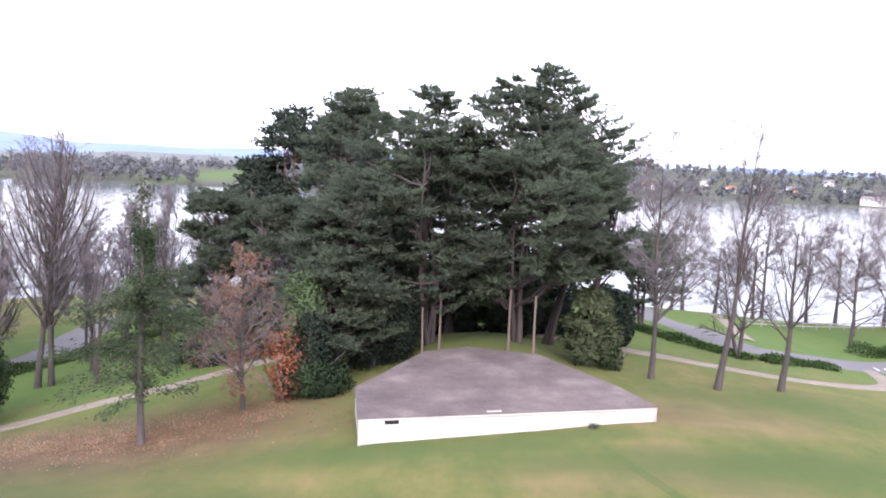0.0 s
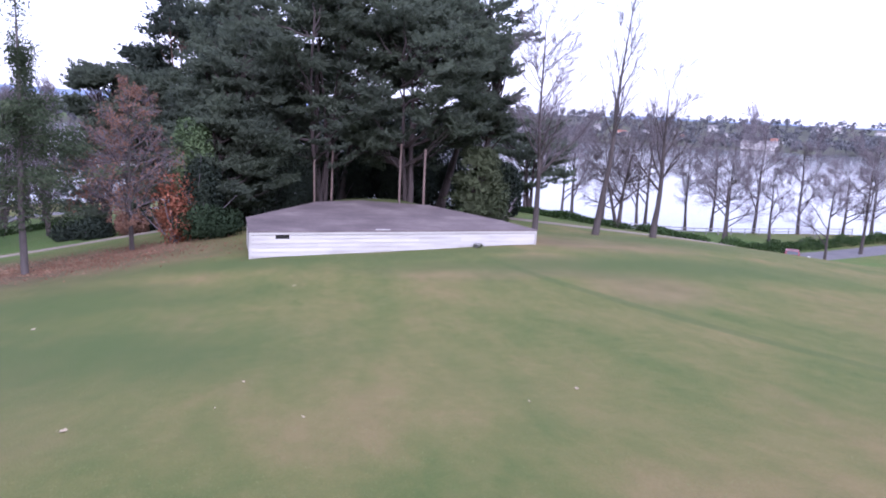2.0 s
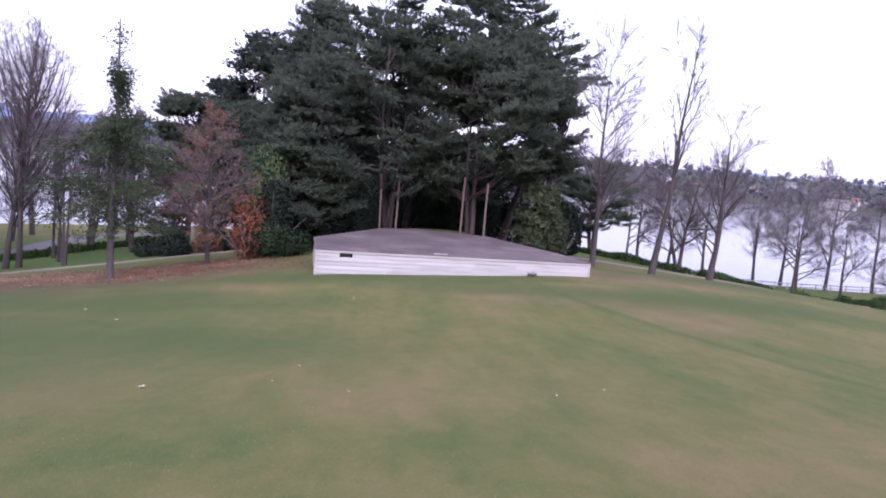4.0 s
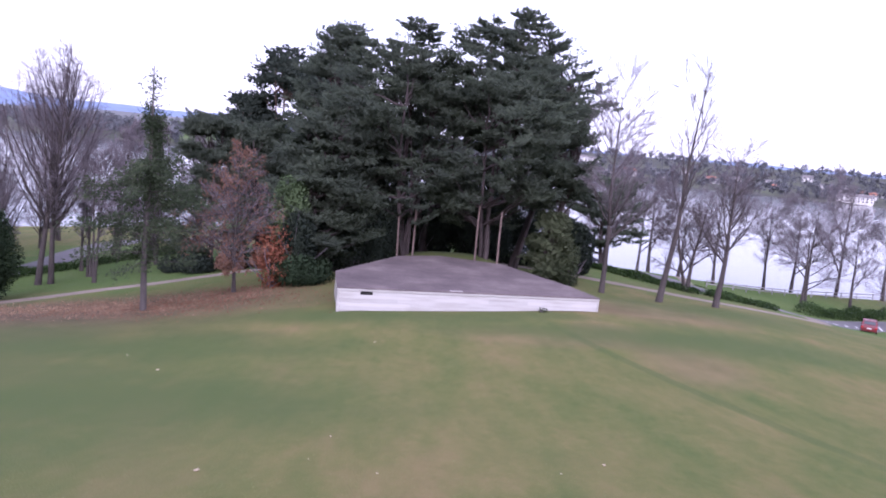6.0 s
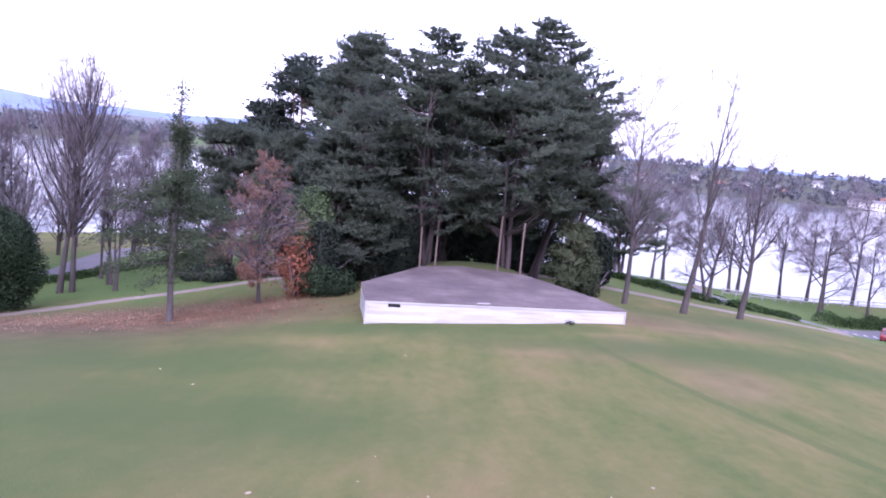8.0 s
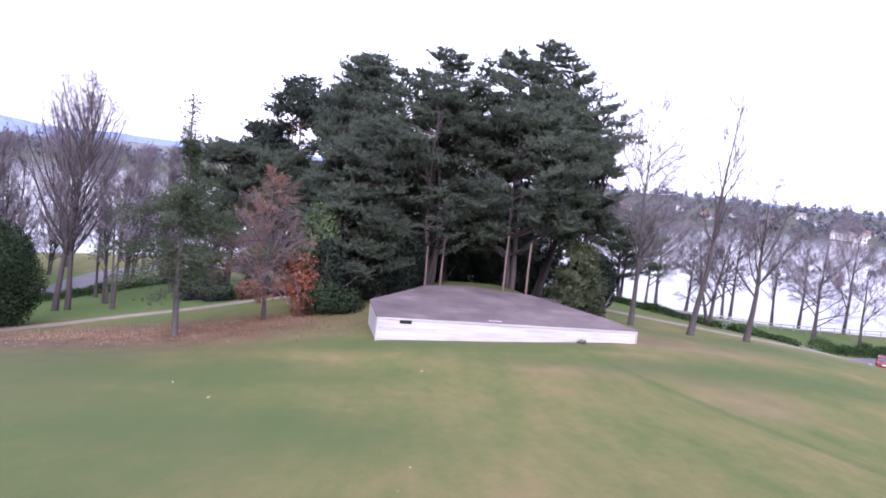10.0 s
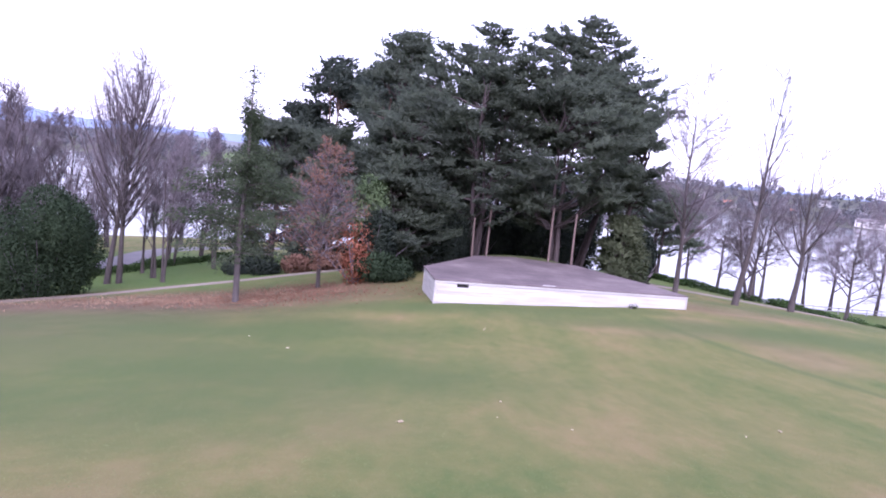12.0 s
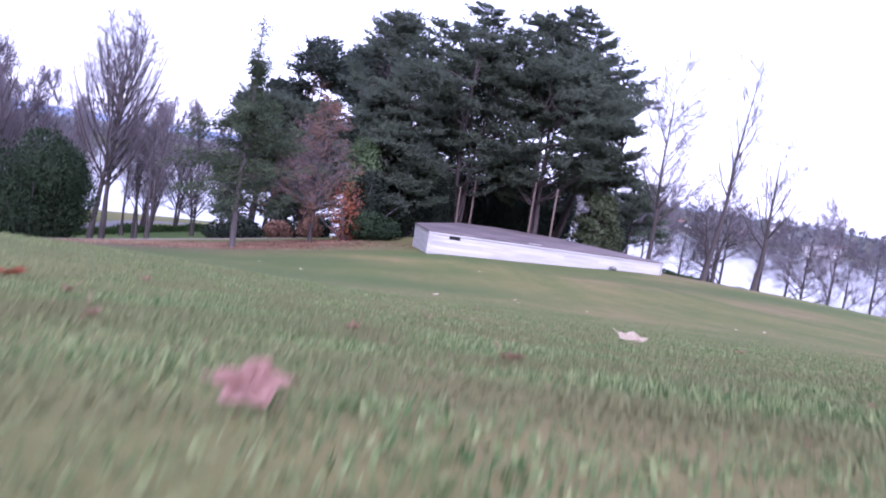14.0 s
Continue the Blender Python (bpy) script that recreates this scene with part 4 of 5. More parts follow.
bush("rhododendron_bush", -28.2, 38.4, 7.0, 4.0, 51, "big rounded dark-green bush on the lawn's edge", leaf=RHODO, count=46000, long=0.17, wide=0.05)
bush("rhododendron_bush", -32.4, 38.9, 7.3, 4.1, 52, "big rounded dark-green bush on the lawn's edge", leaf=RHODO, count=36000, long=0.17, wide=0.05)
for k, (x, y, h, r) in enumerate(((-17.2, 54.5, 1.5, 1.5), (-14.4, 57, 1.8, 1.6), (-11.8, 58.2, 1.7, 1.5), (-20, 58, 1.6, 1.6))):
    bush("low_shrub", x, y, h, r, 161 + k, "low dark-green shrub beside the gravel path", count=3200)
bush("low_shrub", -14.6, 54.8, 1.5, 1.3, 166, "low shrub with reddish brown leaves beside the path", leaf=RUSSET, count=2200)
bush("low_shrub", -12.2, 55.8, 1.7, 1.2, 167, "low shrub with reddish brown leaves beside the path", leaf=RUSSET, count=2200)
bush("orange_shrub", -8.1, 37.5, 3.7, 1.3, 53, "shrub with orange autumn leaves beside dark shrubs", leaf=FADED_ORANGE, count=1900, long=0.15)

spruce("spruce_tree", -14.0, 32.0, 13.2, 61, "thin pale-trunked conifer with sparse drooping boughs on the lawn")
bare_tree("autumn_tree", -10.1, 36.3, 10.1, 62, "young tree with sparse russet autumn leaves on the lawn", girth=0.13, fan=0.02, each=(46, 11, 7), low=0.15, lift=0.03,
          ratio=(0.33, 0.40, 0.45), angle=(1.12, 0.7, 0.6), leaf=RUSSET, leaf_count=6500, fine=0.6, cone=1.6, long=0.12, bark=BARK)
bare_tree("bare_tree", -29.0, 53.0, 20.2, 63, "tall leafless tree with several upright stems below the lawn", stems=3, fan=0.008, girth=0.27, each=(28, 11, 8), low=0.2, egg=(4.1, 0.4, 0.24), thin=0.42, fine=0.62,
          angle=(0.44, 0.66, 0.6), ratio=(0.43, 0.33, 0.5), lift=0.02)
BELOW = "slender bare trees below the lawn"
for x, y, h, s in ((-24.5, 52.0, 11.5, 64), (-27.5, 58.2, 12.0, 65), (-30.4, 63.6, 13.0, 66), (-30.0, 71.5, 13.5, 67)):
    bare_tree("bare_tree", x, y, h, s, "slender leafless tree with fine purple-grey twigs", stems=2, fan=0.05, girth=0.14, each=(14, 9, 6), low=0.16, group=BELOW, fine=1.5,
              angle=(0.6, 0.6, 0.6), ratio=(0.3, 0.45, 0.5))
bare_tree("bare_tree", 13.65, 42.8, 15.4, 71, "tall leafless tree with drooping grey twigs beside the stage", stems=1, girth=0.24, each=(38, 10, 6), low=0.25, lift=0.04, thin=0.45, fine=0.7,
          angle=(0.75, 0.6, 0.55), ratio=(0.3, 0.55, 0.55))
bare_tree("bare_tree", 16.9, 40.3, 15.2, 72, "tall leaning leafless tree with a thin upright crown", twig=DARK_TWIG, girth=0.25, each=(16, 9, 5), low=0.42, thin=0.5, lean=(0.4, 0.3), lift=0.1, fine=0.7,
          angle=(0.5, 0.55, 0.5), ratio=(0.27, 0.55, 0.55))
bare_tree("bare_tree", 21.05, 41.1, 11.4, 73, "leafless tree with a forked trunk on the lawn's edge", twig=DARK_TWIG, girth=0.22, each=(18, 9, 5), low=0.3, thin=0.5, lean=(0.6, 0.2), lift=0.08, fine=0.7,
          angle=(0.6, 0.6, 0.5), ratio=(0.34, 0.55, 0.55))
bare_tree("bare_tree", 24.0, 55.8, 7.8, 74, "low spreading leafless tree beside the lakeside road", twig=DARK_TWIG, stems=2, fan=0.3, girth=0.2, each=(16, 10, 7), low=0.25, lift=0.04,
          angle=(0.9, 0.7, 0.6), ratio=(0.5, 0.45, 0.5))
spread = bare_tree("bare_tree", 36.4, 114.5, 13.4, 75, "spreading leafless tree on the lake shore", stems=1, fan=0.05, girth=0.25, each=(15, 12, 11), low=0.22, lift=0.06,
                   angle=(0.85, 0.7, 0.6), ratio=(0.5, 0.48, 0.5), fine=1.25, group="bare trees along the lake")
upright = bare_tree("bare_tree", -33.0, 78.0, 15.0, 76, "tall leafless tree with upright twigs near the lake", stems=2, fan=0.08, girth=0.2, each=(22, 9, 8), low=0.13, lift=0.06, egg=(3.3, 0.22, 0.16),
                    angle=(0.55, 0.55, 0.6), ratio=(0.3, 0.36, 0.5), group="bare trees along the lake", fine=1.3)
for k, (x, y, s) in enumerate(((55, 97, 0.95), (66, 104, 0.9), (48, 112, 1.0), (62, 84, 0.7), (74, 94, 0.9), (82, 110, 1.0), (24, 112, 1.0), (58, 116, 1.0), (60, 106, 1.0), (70, 116, 1.1),
                               (45, 120, 1.1), (90, 114, 1.1), (40.5, 122, 1.15), (31, 117, 1.05), (53, 121, 1.1), (20, 108, 0.95), (64, 119, 1.1), (78, 116, 1.1))):
    t = copy_thing(spread, pose(x, y, float(ground(x, y)), 0, 0, 67 * k))
    t.scale = (1.15 * s, 1.15 * s, s * (0.85 + 0.1 * (k % 5)))
for k, (x, y, s) in enumerate(((-21, 88, 0.85), (-22, 72, 0.75), (-24.5, 67, 0.7), (-28, 96, 0.85), (-42, 60, 0.9), (-46, 66, 1.0), (-50, 74, 1.0), (-55, 80, 1.05), (-17, 96, 0.8), (-44, 84, 0.7), (-15, 70, 0.7), (-38, 100, 0.9), (-40, 52, 0.85), (-48, 56, 1.0), (-54, 62, 1.1), (-60, 70, 1.1), (-46, 94, 1.0), (-52, 88, 1.0), (-31, 84, 0.9), (-41, 57, 0.95), (-36.5, 58, 0.8), (-44.5, 61, 1.1), (-38.5, 63, 0.9))):
    t = copy_thing(upright, pose(x, y, float(ground(x, y)), 0, 0, 79 * k))
    t.scale = (1.15 * s, 1.15 * s, s * (1.08 + 0.06 * (k % 4)))


# ---- hedges ----
def hedge(corners, high, wide, seed, label):
    rng = np.random.default_rng(seed)
    p = path_points(corners, 0.5)
    n = len(p) * 190
    k = rng.integers(0, len(p), n)
    a = rng.uniform(0, np.pi, n)
    d = unit(np.gradient(p, axis=0))
    side = np.stack([d[:, 1], -d[:, 0]], -1)[k]
    lump = 0.8 + 0.3 * np.sin(k * 0.5) * np.sin(k * 0.17 + 1)
    q = p[k] + side * (np.cos(a) * wide * lump)[:, None] + rng.normal(0, 0.25, (n, 2))
    z = ground(q[:, 0], q[:, 1]) + np.sin(a) * high * lump * rng.uniform(0.6, 1.05, n)
    at = np.concatenate([q, z[:, None]], -1)
    way = np.concatenate([side * np.cos(a)[:, None], np.sin(a)[:, None]], -1) + rng.normal(0, 0.6, (n, 3))
    ob = part("hedge", mesh_from("hedge", *leaves(rng, at, way, 0.2, 0.07), HEDGE), HEDGE)
    return tagged(ob, label, "hedge", kind="stuff")


hedge([(15.5, 71), (19, 66.5), (21, 61), (23, 57.6), (24.6, 55.2)], 0.6, 0.6, 81, "low green hedge between the path and the road")
hedge([(26.2, 55.4), (29, 57), (33, 58.6)], 0.6, 0.6, 82, "low green hedge between the path and the road")
hedge([(-36, 58.5), (-33.4, 63), (-31.8, 68), (-29.5, 74), (-26, 80)], 0.8, 0.7, 83, "low dark hedge beside the park drive")
hedge([(51, 88.6), (58.8, 92.4), (68, 98.2), (80, 104.5), (94, 110)], 1.5, 1.2, 84, "green hedge between the road and the lake")


# ---- fence along the lake ----
def rail_fence(corners, high, label):
    """Posts with two rails between each pair."""
    p = path_points(corners, 2.6)
    z = ground(p[:, 0], p[:, 1])
    f = empty("rail_fence", pose(p[0, 0], p[0, 1], float(z[0])), label, "fence")
    post = box(-0.07, 0.07, -0.07, 0.07, -0.4, high, 0.012)
    shared = bpy.data.meshes.new("post")
    post.to_mesh(shared)
    post.free()
    at = [Vector((x - p[0, 0], y - p[0, 1], h - z[0])) for (x, y), h in zip(p, z)]
    for a in at:
        part("post", shared, FENCE_PAINT, f).location = a
    for a, b in zip(at, at[1:]):
        for h in (high * 0.42, high * 0.85):
            way = b - a
            rail = box(0.02, way.length - 0.02, -0.11, -0.072, h - 0.07, h + 0.07, 0.008)
            rail.transform(Matrix.Translation(a) @ way.to_track_quat("X", "Z").to_matrix().to_4x4())
            part("rail", rail, FENCE_PAINT, f)


rail_fence([(44, 104), (54, 108.5), (64, 112), (76, 115.5), (90, 119)], 1.1, "weathered grey post-and-rail fence along the lake shore")


# ---- cars ----
def car(x, y, turn, paint, label):
    c = empty("car", pose(x, y, float(ground(x, y)) + 0.09, 0, 0, turn), label, "car", "parked cars")
    side = [(-2.0, 0.30), (-2.03, 0.72), (-1.95, 0.92), (-1.55, 0.98), (-1.05, 1.40), (0.35, 1.44), (1.0, 0.98), (1.75, 0.86), (1.98, 0.62), (1.98, 0.30)]
    bm = bmesh.new()
    rows = []
    for w, s in ((-0.80, 0.0), (-0.84, 1.0), (0.84, 1.0), (0.80, 0.0)):
        rows.append([bm.verts.new((px * (0.985 if s == 0 else 1), w * (0.86 if pz > 1.1 else 1.0), pz)) for px, pz in side])
    for a, b in zip(rows, rows[1:]):
        for i in range(len(side)):
            j = (i + 1) % len(side)
            bm.faces.new((a[i], a[j], b[j], b[i]))
    bm.faces.new(rows[0])
    bm.faces.new(rows[-1][::-1])
    bmesh.ops.recalc_face_normals(bm, faces=bm.faces[:])
    bmesh.ops.bevel(bm, geom=bm.edges[:], offset=0.03, segments=2, affect="EDGES")
    part("body", bm, paint, c)

    def panel(name, corners, mat, parent=c, label=""):
        b = bmesh.new()
        f = b.faces.new([b.verts.new(p) for p in corners])
        r = bmesh.ops.extrude_face_region(b, geom=[f])
        b.normal_update()
        bmesh.ops.translate(b, vec=f.normal * 0.012, verts=[v for v in r["geom"] if isinstance(v, bmesh.types.BMVert)])
        bmesh.ops.recalc_face_normals(b, faces=b.faces[:])
        return part(name, b, mat, parent, label)

    panel("rear_window", [(-1.53, -0.62, 1.02), (-1.53, 0.62, 1.02), (-1.13, 0.58, 1.36), (-1.13, -0.58, 1.36)], CAR_GLASS)
    panel("windscreen", [(0.94, -0.64, 1.03), (0.42, -0.60, 1.40), (0.42, 0.60, 1.40), (0.94, 0.64, 1.03)], CAR_GLASS)
    for s in (-1, 1):
        panel("side_window", [(-1.2, s * 0.845, 1.02), (-0.95, s * 0.745, 1.36), (-0.3, s * 0.745, 1.38), (-0.3, s * 0.845, 1.02)], CAR_GLASS)
        panel("side_window", [(-0.22, s * 0.845, 1.02), (-0.22, s * 0.745, 1.38), (0.3, s * 0.745, 1.38), (0.72, s * 0.845, 1.02)], CAR_GLASS)
        part("tail_lamp", box(-2.05, -1.98, s * 0.72 - 0.1, s * 0.72 + 0.1, 0.66, 0.86, 0.015), LAMP_RED, c)
        part("headlamp", box(1.90, 1.99, s * 0.66 - 0.14, s * 0.66 + 0.14, 0.62, 0.76, 0.02), RIM, c)
        for wx in (-1.25, 1.25):
            b = bmesh.new()
            bmesh.ops.create_cone(b, cap_ends=True, segments=20, radius1=0.31, radius2=0.31, depth=0.2, matrix=pose(wx, s * 0.76, 0.31, 90))
            bmesh.ops.bevel(b, geom=b.edges[:], offset=0.02, segments=1, affect="EDGES")
            tyre = part("wheel", b, TYRE, c)
            b = bmesh.new()
            bmesh.ops.create_cone(b, cap_ends=True, segments=16, radius1=0.2, radius2=0.18, depth=0.22, matrix=pose(wx, s * 0.765, 0.31, 90))
            part("rim", b, RIM, tyre)
    part("bumper", box(-2.09, -1.96, -0.78, 0.78, 0.36, 0.56, 0.03), paint, c)
    part("plate", box(-2.06, -2.02, -0.25, 0.25, 0.60, 0.71, 0.005), PLATE_WHITE, c)
    return c


car(54.0, 78.3, 60, RED_PAINT, "small red car parked in a roadside bay")
car(29.8, 121.5, 8, DARK_PAINT, "dark blue car parked near the lake shore")


# ---- parking bay lines ----
def bay_line(x, y, turn, length):
    n = 8
    c, s = math.cos(radians(turn)), math.sin(radians(turn))
    t = np.linspace(0, length, n)
    v = []
    for w in (-0.12, 0.12):
        px, py = x + c * t - s * w, y + s * t + c * w
        v.append(np.stack([px, py, ground(px, py) + 0.10], -1))
    i = np.arange(n - 1)
    ob = part("bay_line", mesh_from("bay_line", np.concatenate(v), np.stack([i, i + 1, i + 1 + n, i + n], -1), ROAD_PAINT), ROAD_PAINT)
    tagged(ob, "white painted parking bay line on asphalt", "road marking", "parking bay lines", "structure")


for p in path_points([(43.2, 69.4), (51, 77.2), (62, 86.2)], 3.3)[:8]:
    bay_line(p[0], p[1], 66, 4.4)


# ---- far shore ----
def far_woods():
    rng = np.random.default_rng(91)
    n = 2200
    a = rng.uniform(-0.95, 1.05, n)
    shore = 620 + 260 * smooth(-0.1, 0.5, a) + 25 * np.sin(a * 9)
    r = shore + 30 + rng.uniform(0, 1, n) ** 1.5 * 620
    open_field = (np.abs(a + 0.25) < 0.045) & (r < shore + 420)
    a = np.where(open_field, a + 0.12, a)
    x, y = r * np.sin(a), r * np.cos(a)
    z = ground(x, y)
    h = rng.uniform(6, 15, n) * np.where(rng.uniform(0, 1, n) < 0.12, 1.5, 1)
    m = 46
    d = unit(rng.normal(0, 1, (n, m, 3)))
    at = np.stack([x, y, z + h * 0.55], -1)[:, None, :] + d * (np.stack([h * 0.42, h * 0.42, h * 0.46], -1)[:, None, :]) * rng.uniform(0.15, 0.9, (n, m, 1))
    v, f = leaves(rng, at.reshape(-1, 3), rng.normal(0, 1, (n * m, 3)), 2.6, 1.2)
    t, tf = tubes(np.stack([np.stack([x, y, z - 0.5], -1), np.stack([x, y, z + h * 0.6], -1)], 1), np.stack([h * 0.03, h * 0.012], 1), 4)
    tagged(part("far_woods", mesh_from("far_woods", *join([(v, f), (t, tf)]), FAR_WOOD), FAR_WOOD), "woods along the far lake shore, haze-greyed in colour", "woods", kind="stuff")


far_woods()


def hill_range(name, near, far, heights, mat, label, seed):
    """A long ridge behind the far shore."""
    rng = np.random.default_rng(seed)
    a = np.linspace(-1.4, 1.4, 260)
    top = np.interp(a, *heights)
    for f in (11, 29, 71):
        top = top + 22 / f * 3 * np.sin(a * f + rng.uniform(0, 6))
    rows = []
    for t in np.linspace(0, 1, 7):
        r = near + (far - near) * t
        rows.append(np.stack([r * np.sin(a), r * np.cos(a), -9 + (top + 9) * np.sin(t * np.pi / 2) * (1 + 0.06 * np.sin(a * 43 + t * 5))], -1))
    v = np.concatenate(rows)
    i = (np.arange(6)[:, None] * 260 + np.arange(259)[None, :]).ravel()
    tagged(part(name, mesh_from(name, v, np.stack([i, i + 1, i + 261, i + 260], -1), mat, True), mat), label, "hills", kind="structure")


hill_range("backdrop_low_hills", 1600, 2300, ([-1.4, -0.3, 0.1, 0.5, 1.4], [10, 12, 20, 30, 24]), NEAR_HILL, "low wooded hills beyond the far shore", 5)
hill_range("backdrop_hills", 2800, 4200, ([-1.4, -0.66, -0.52, -0.42, -0.1, 0.3, 0.6, 1.4], [60, 82, 100, 66, 52, 58, 62, 50]), HILL, "hills on the horizon with blue haze in their colour", 6)


def house(x, y, turn, w, d, h, roof, label):
    z = float(ground(x, y))
    e = empty("house", pose(x, y, z, 0, 0, turn), label, "house", "houses across the lake")
    wall = part("wall", box(-w / 2, w / 2, -d / 2, d / 2, -1.5, h), HOUSE_WALL, e)
    bm = bmesh.new()
    q = [bm.verts.new(p) for p in ((-w / 2 - 0.5, -d / 2 - 0.5, h), (w / 2 + 0.5, -d / 2 - 0.5, h), (w / 2 + 0.5, d / 2 + 0.5, h), (-w / 2 - 0.5, d / 2 + 0.5, h),
                                   (-w / 2 + 1.5, 0, h + d * 0.33), (w / 2 - 1.5, 0, h + d * 0.33))]
    for f in ((0, 1, 5, 4), (1, 2, 5), (2, 3, 4, 5), (3, 0, 4), (3, 2, 1, 0)):
        bm.faces.new([q[i] for i in f])
    part("roof", bm, roof, e)
    for k in range(max(2, int(w / 3.5))):
        px = -w / 2 + (k + 0.5) * w / max(2, int(w / 3.5))
        for lv in range(max(1, int(h / 2.8))):
            win = part("window", box(px - 0.7, px + 0.7, -d / 2 - 0.06, -d / 2 + 0.05, 0.9 + lv * 2.8, 2.2 + lv * 2.8), WINDOW_DARK, wall)
    return e


rng_h = np.random.default_rng(17)
for k in range(34):
    a = 0.06 + 0.022 * k + rng_h.uniform(-0.01, 0.01)
    r = 620 + 260 * float(smooth(-0.1, 0.5, a)) + rng_h.uniform(50, 420)
    two = k % 3 == 0
    house(r * math.sin(a), r * math.cos(a), -math.degrees(a) + rng_h.uniform(-25, 25), rng_h.uniform(11, 19), 9, 5.6 if two else 3.0, ROOF_RED if k % 4 == 1 else HOUSE_ROOF,
          "pale house with a terracotta roof across the lake" if k % 4 == 1 else "pale house with a grey roof across the lake")


# ---- fallen leaves and grass ----
def fallen_leaf(x, y, size, turn, mat, label, seed, tilt=0, lift=0.022):
    """A curled lobed leaf lying on the turf."""
    rng = np.random.default_rng(seed)
    n, rings = 20, 4
    a = np.linspace(0, 2 * np.pi, n, endpoint=False)
    edge = size / 2 * (0.72 + 0.28 * np.abs(np.cos(2.5 * a))) * rng.uniform(0.9, 1.1, n)
    v = [(0, 0, 0.0)]
    for k in range(1, rings + 1):
        r = edge * k / rings
        px, py = np.cos(a) * r * 1.15, np.sin(a) * r * 0.8
        v += list(np.stack([px, py, 0.9 / size * (py ** 2) * rng.uniform(0.8, 1.1) + 0.25 / size * px ** 2 + rng.normal(0, 0.004, n)], -1))
    f = []
    for k in range(rings - 1):
        for i in range(n):
            j = (i + 1) % n
            f.append((1 + k * n + i, 1 + k * n + j, 1 + (k + 1) * n + j, 1 + (k + 1) * n + i))
    bm = bmesh.new()
    q = [bm.verts.new(p) for p in v]
    for i in range(n):
        bm.faces.new((q[0], q[1 + i], q[1 + (i + 1) % n]))
    for c in f:
        bm.faces.new([q[i] for i in c])
    r = bmesh.ops.solidify(bm, geom=bm.faces[:], thickness=0.0015)
    ob = empty("fallen_leaf", pose(x, y, float(ground(x, y)) + lift, tilt + rng.uniform(-14, 14), rng.uniform(-14, 14), turn), label, "leaf", "fallen leaves on the lawn")
    part("blade", bm, mat, ob)
    t = np.linspace(0, 1, 5)
    stalk = np.stack([-size * (0.5 + 0.22 * t), 0.05 * size * t, 0.02 + 0.02 * t], -1)[None]
    part("stalk", mesh_from("stalk", *tubes(stalk, np.full((1, 5), 0.0022), 5), mat), mat, ob)
    return ob


PALE = "pale curled dry leaf lying on the lawn"
for k, (x, y, s) in enumerate(((-3.88, 5.76, 0.150), (5.78, 7.97, 0.120), (-1.29, 9.24, 0.065), (-8.47, 17.35, 0.130), (4.5, 7.0, 0.065), (0.1, 6.2, 0.060), (-1.57, 7.03, 0.050),
                               (-10.47, 19.86, 0.090), (-0.85, 22.5, 0.090))):
    fallen_leaf(x, y, s, 70 * k, PALE_LEAF, PALE, 100 + k)
fallen_leaf(-5.45, -13.17, 0.075, 20, PINK_LEAF, "pinkish brown curled leaf standing up among the grass", 120, 48, 0.035)
fallen_leaf(-4.09, -10.32, 0.14, 5, PALE_LEAF, "pale tan curled leaf lying on the grass", 121, 24, 0.04)
fallen_leaf(-6.9, -10.51, 0.13, 5, ORANGE, "orange fallen leaf among the grass", 122)
for k, (x, y) in enumerate(((-6.58, -9.67), (-5.07, -10.2), (-4.3, -5.95), (-5.39, -11.58), (-3.2, -9.6), (-6.4, -11.2), (-6.0, -12.1), (-4.99, -12.2))):
    fallen_leaf(x, y, 0.06, 50 * k, DRY_LEAF, "small dry brown leaf among the grass", 130 + k)


def scatter(name, n, x, y, rx, ry, mat, long, wide, seed, label, category):
    rng = np.random.default_rng(seed)
    q = np.stack([x + rng.normal(0, rx, n), y + rng.normal(0, ry, n)], -1)
    at = np.concatenate([q, (ground(q[:, 0], q[:, 1]) + 0.03)[:, None]], -1)
    way = np.concatenate([rng.normal(0, 1, (n, 2)), rng.normal(0, 0.12, (n, 1))], -1)
    v, f = leaves(rng, at, way, long, wide)
    tagged(part(name, mesh_from(name, v, f, mat), mat), label, category, kind="stuff")


scatter("leaf_litter", 3600, -12.2, 33.2, 3.6, 2.0, LITTER, 0.085, 0.035, 201, "orange-brown leaf litter under the young trees", "leaf litter")
scatter("leaf_litter", 3800, -17.5, 33.0, 4.5, 1.5, DRY_LEAF, 0.085, 0.035, 202, "dry brown leaf litter on the lawn's edge", "leaf litter")
scatter("leaf_litter", 1800, -10.0, 36.6, 1.8, 1.4, RUSSET, 0.085, 0.035, 203, "russet leaf litter under the autumn tree", "leaf litter")


scatter("dry_straw", 70, -4.9, -10.9, 1.4, 1.0, DRY_LEAF, 0.020, 0.004, 204, "tan dry straw bits lying on the grass", "straw")
scatter("dry_straw", 90, -5.3, -12.4, 0.9, 0.7, RUSSET, 0.018, 0.003, 205, "brown dry straw bits lying on the grass", "straw")


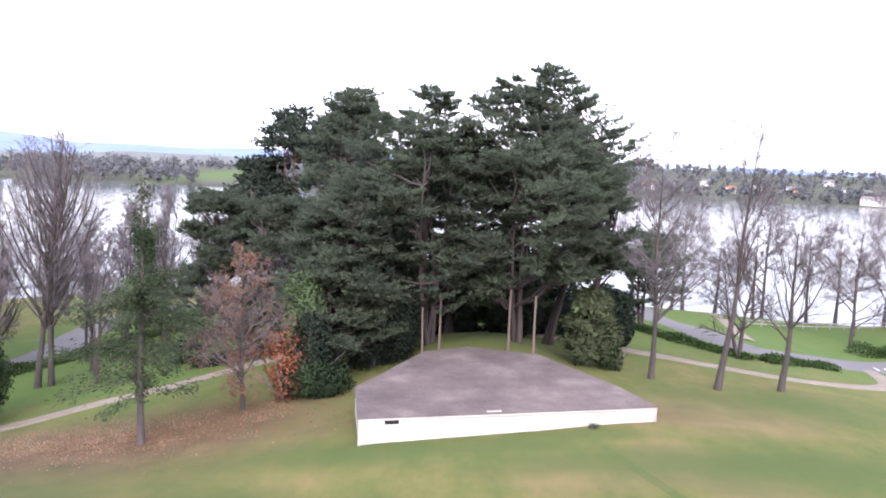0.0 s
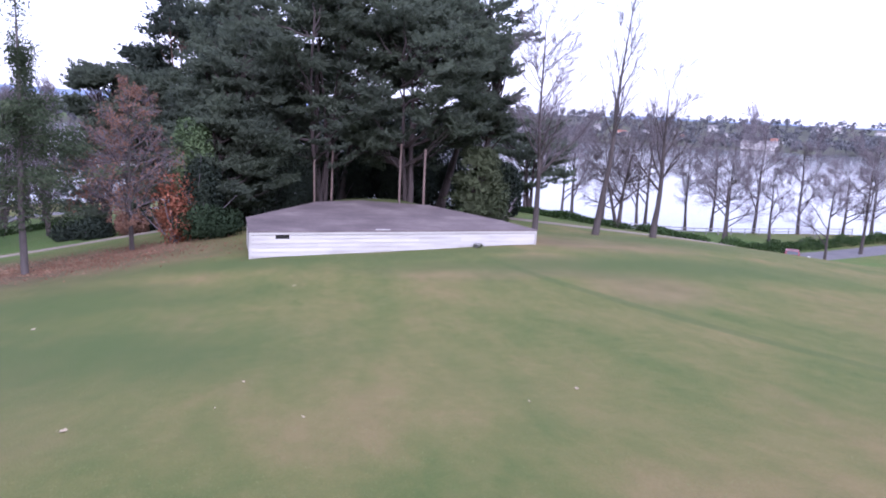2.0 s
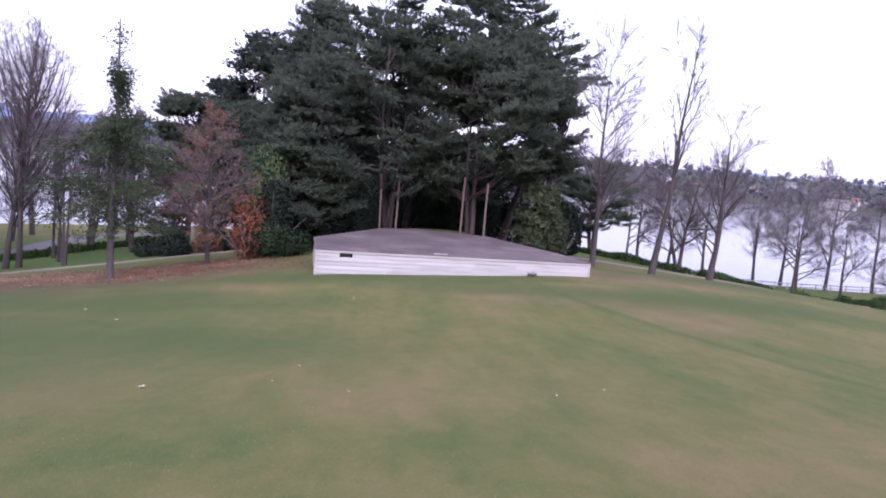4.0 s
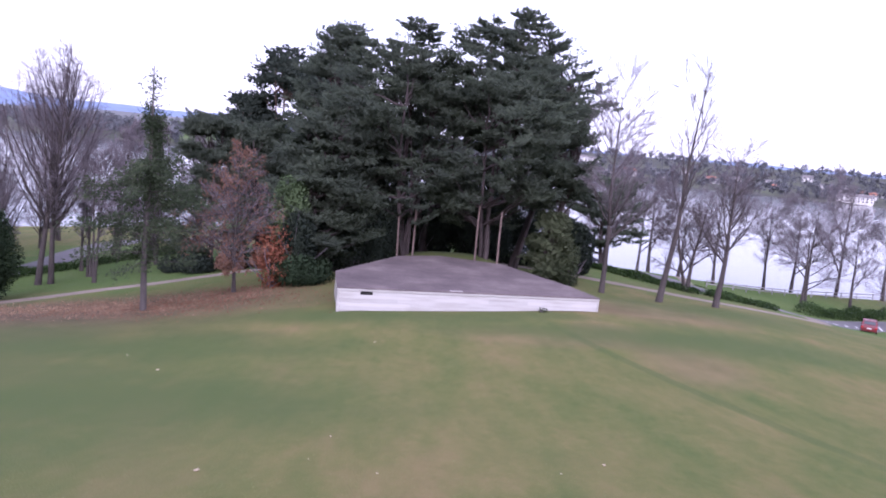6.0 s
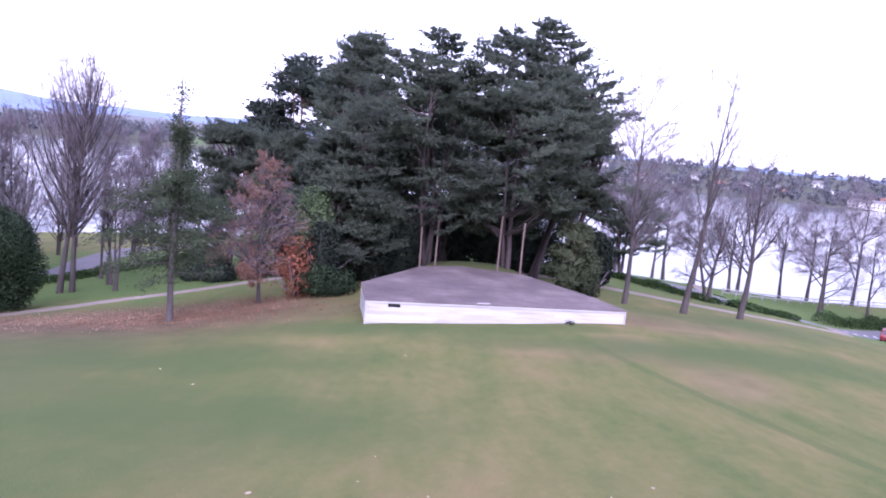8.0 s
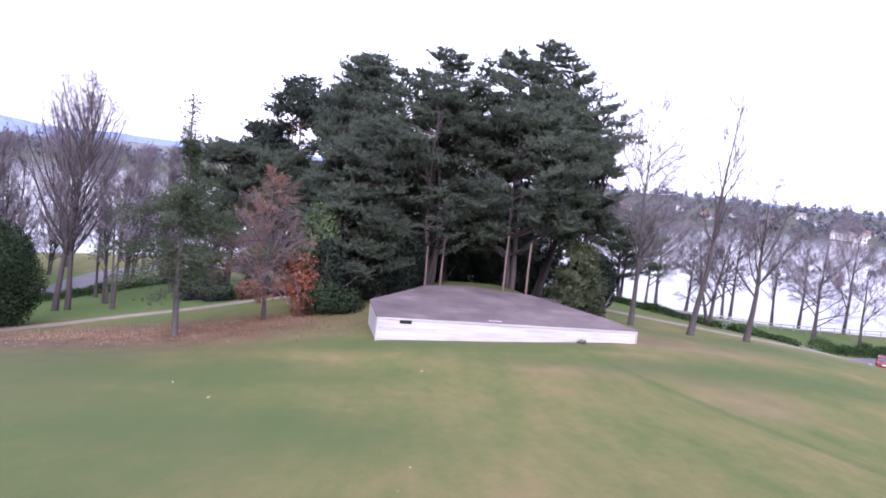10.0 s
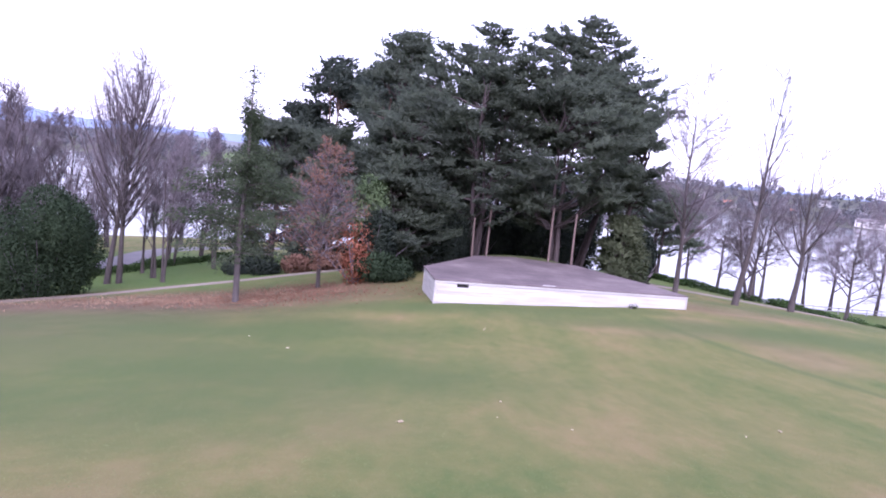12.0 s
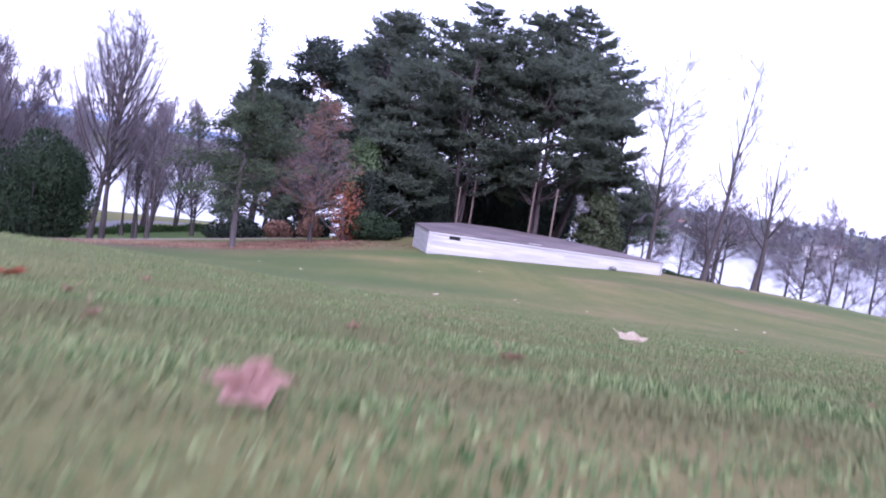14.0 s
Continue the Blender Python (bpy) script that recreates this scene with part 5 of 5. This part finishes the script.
def turf(n, x, y, rx, ry, high, seed):
    """Blades of grass, thicker in tufts."""
    rng = np.random.default_rng(seed)
    q = np.stack([rng.normal(x, rx, n), rng.normal(y, ry, n)], -1)
    tuft = 0.5 + 0.3 * np.sin(q[:, 0] * 9 + 2 * np.sin(q[:, 1] * 5)) * np.sin(q[:, 1] * 11 + q[:, 0]) + 0.3 * np.sin(q[:, 0] * 2.3 + 1.5 * np.sin(q[:, 1] * 1.7)) * np.sin(q[:, 1] * 2.9)
    at = np.concatenate([q, (ground(q[:, 0], q[:, 1]) - 0.005)[:, None]], -1)
    way = np.concatenate([rng.normal(0, 0.7, (n, 2)), np.ones((n, 1))], -1)
    v, f = leaves(rng, at, way, 1.0, 0.0036)
    v = v.reshape(-1, 4, 3)
    up = v - v[:, :1]
    side = (v[:, 1] - v[:, 3]) / 2
    tall = high * (0.45 + 0.75 * tuft)[:, None, None] * 1.0
    v = v[:, :1] + up * tall
    v[:, 1] = (v[:, 1] + v[:, 3]) / 2
    v[:, 3] = v[:, 1] - side
    v[:, 1] = v[:, 1] + side
    return v.reshape(-1, 3), f


tagged(part("grass", mesh_from("grass", *join([turf(110000, -5.1, -11.9, 1.9, 1.5, 0.03, 301), turf(70000, -4.8, -7.5, 4.0, 3.4, 0.034, 302), turf(30000, -3.5, 1.0, 7.5, 5.0, 0.04, 303)]), GRASS), GRASS),
       "short green and straw-coloured grass blades", "grass", kind="stuff")


# ---- last details by the stage ----
def loose_plank(x, y, turn, length):
    ob = part("loose_plank", box(-length / 2, length / 2, -0.07, 0.07, 0, 0.035, 0.006), WHITE_BOARD)
    ob.matrix_world = pose(x, y, TOP + 0.002, 0, 0, turn)
    tagged(ob, "short pale plank lying on the deck's edge", "plank", "planks on the deck")


loose_plank(2.9, 29.86, 14, 0.7)
bush("weed_tuft", 7.6, 30.64, 0.2, 0.28, 210, "small green weed tuft at the foot of the stage wall", leaf=OLIVE, count=260, long=0.1, wide=0.012)
house(436, 778, -30, 34, 9, 5.8, HOUSE_ROOF, "long pale two-storey building with a grey roof across the lake")
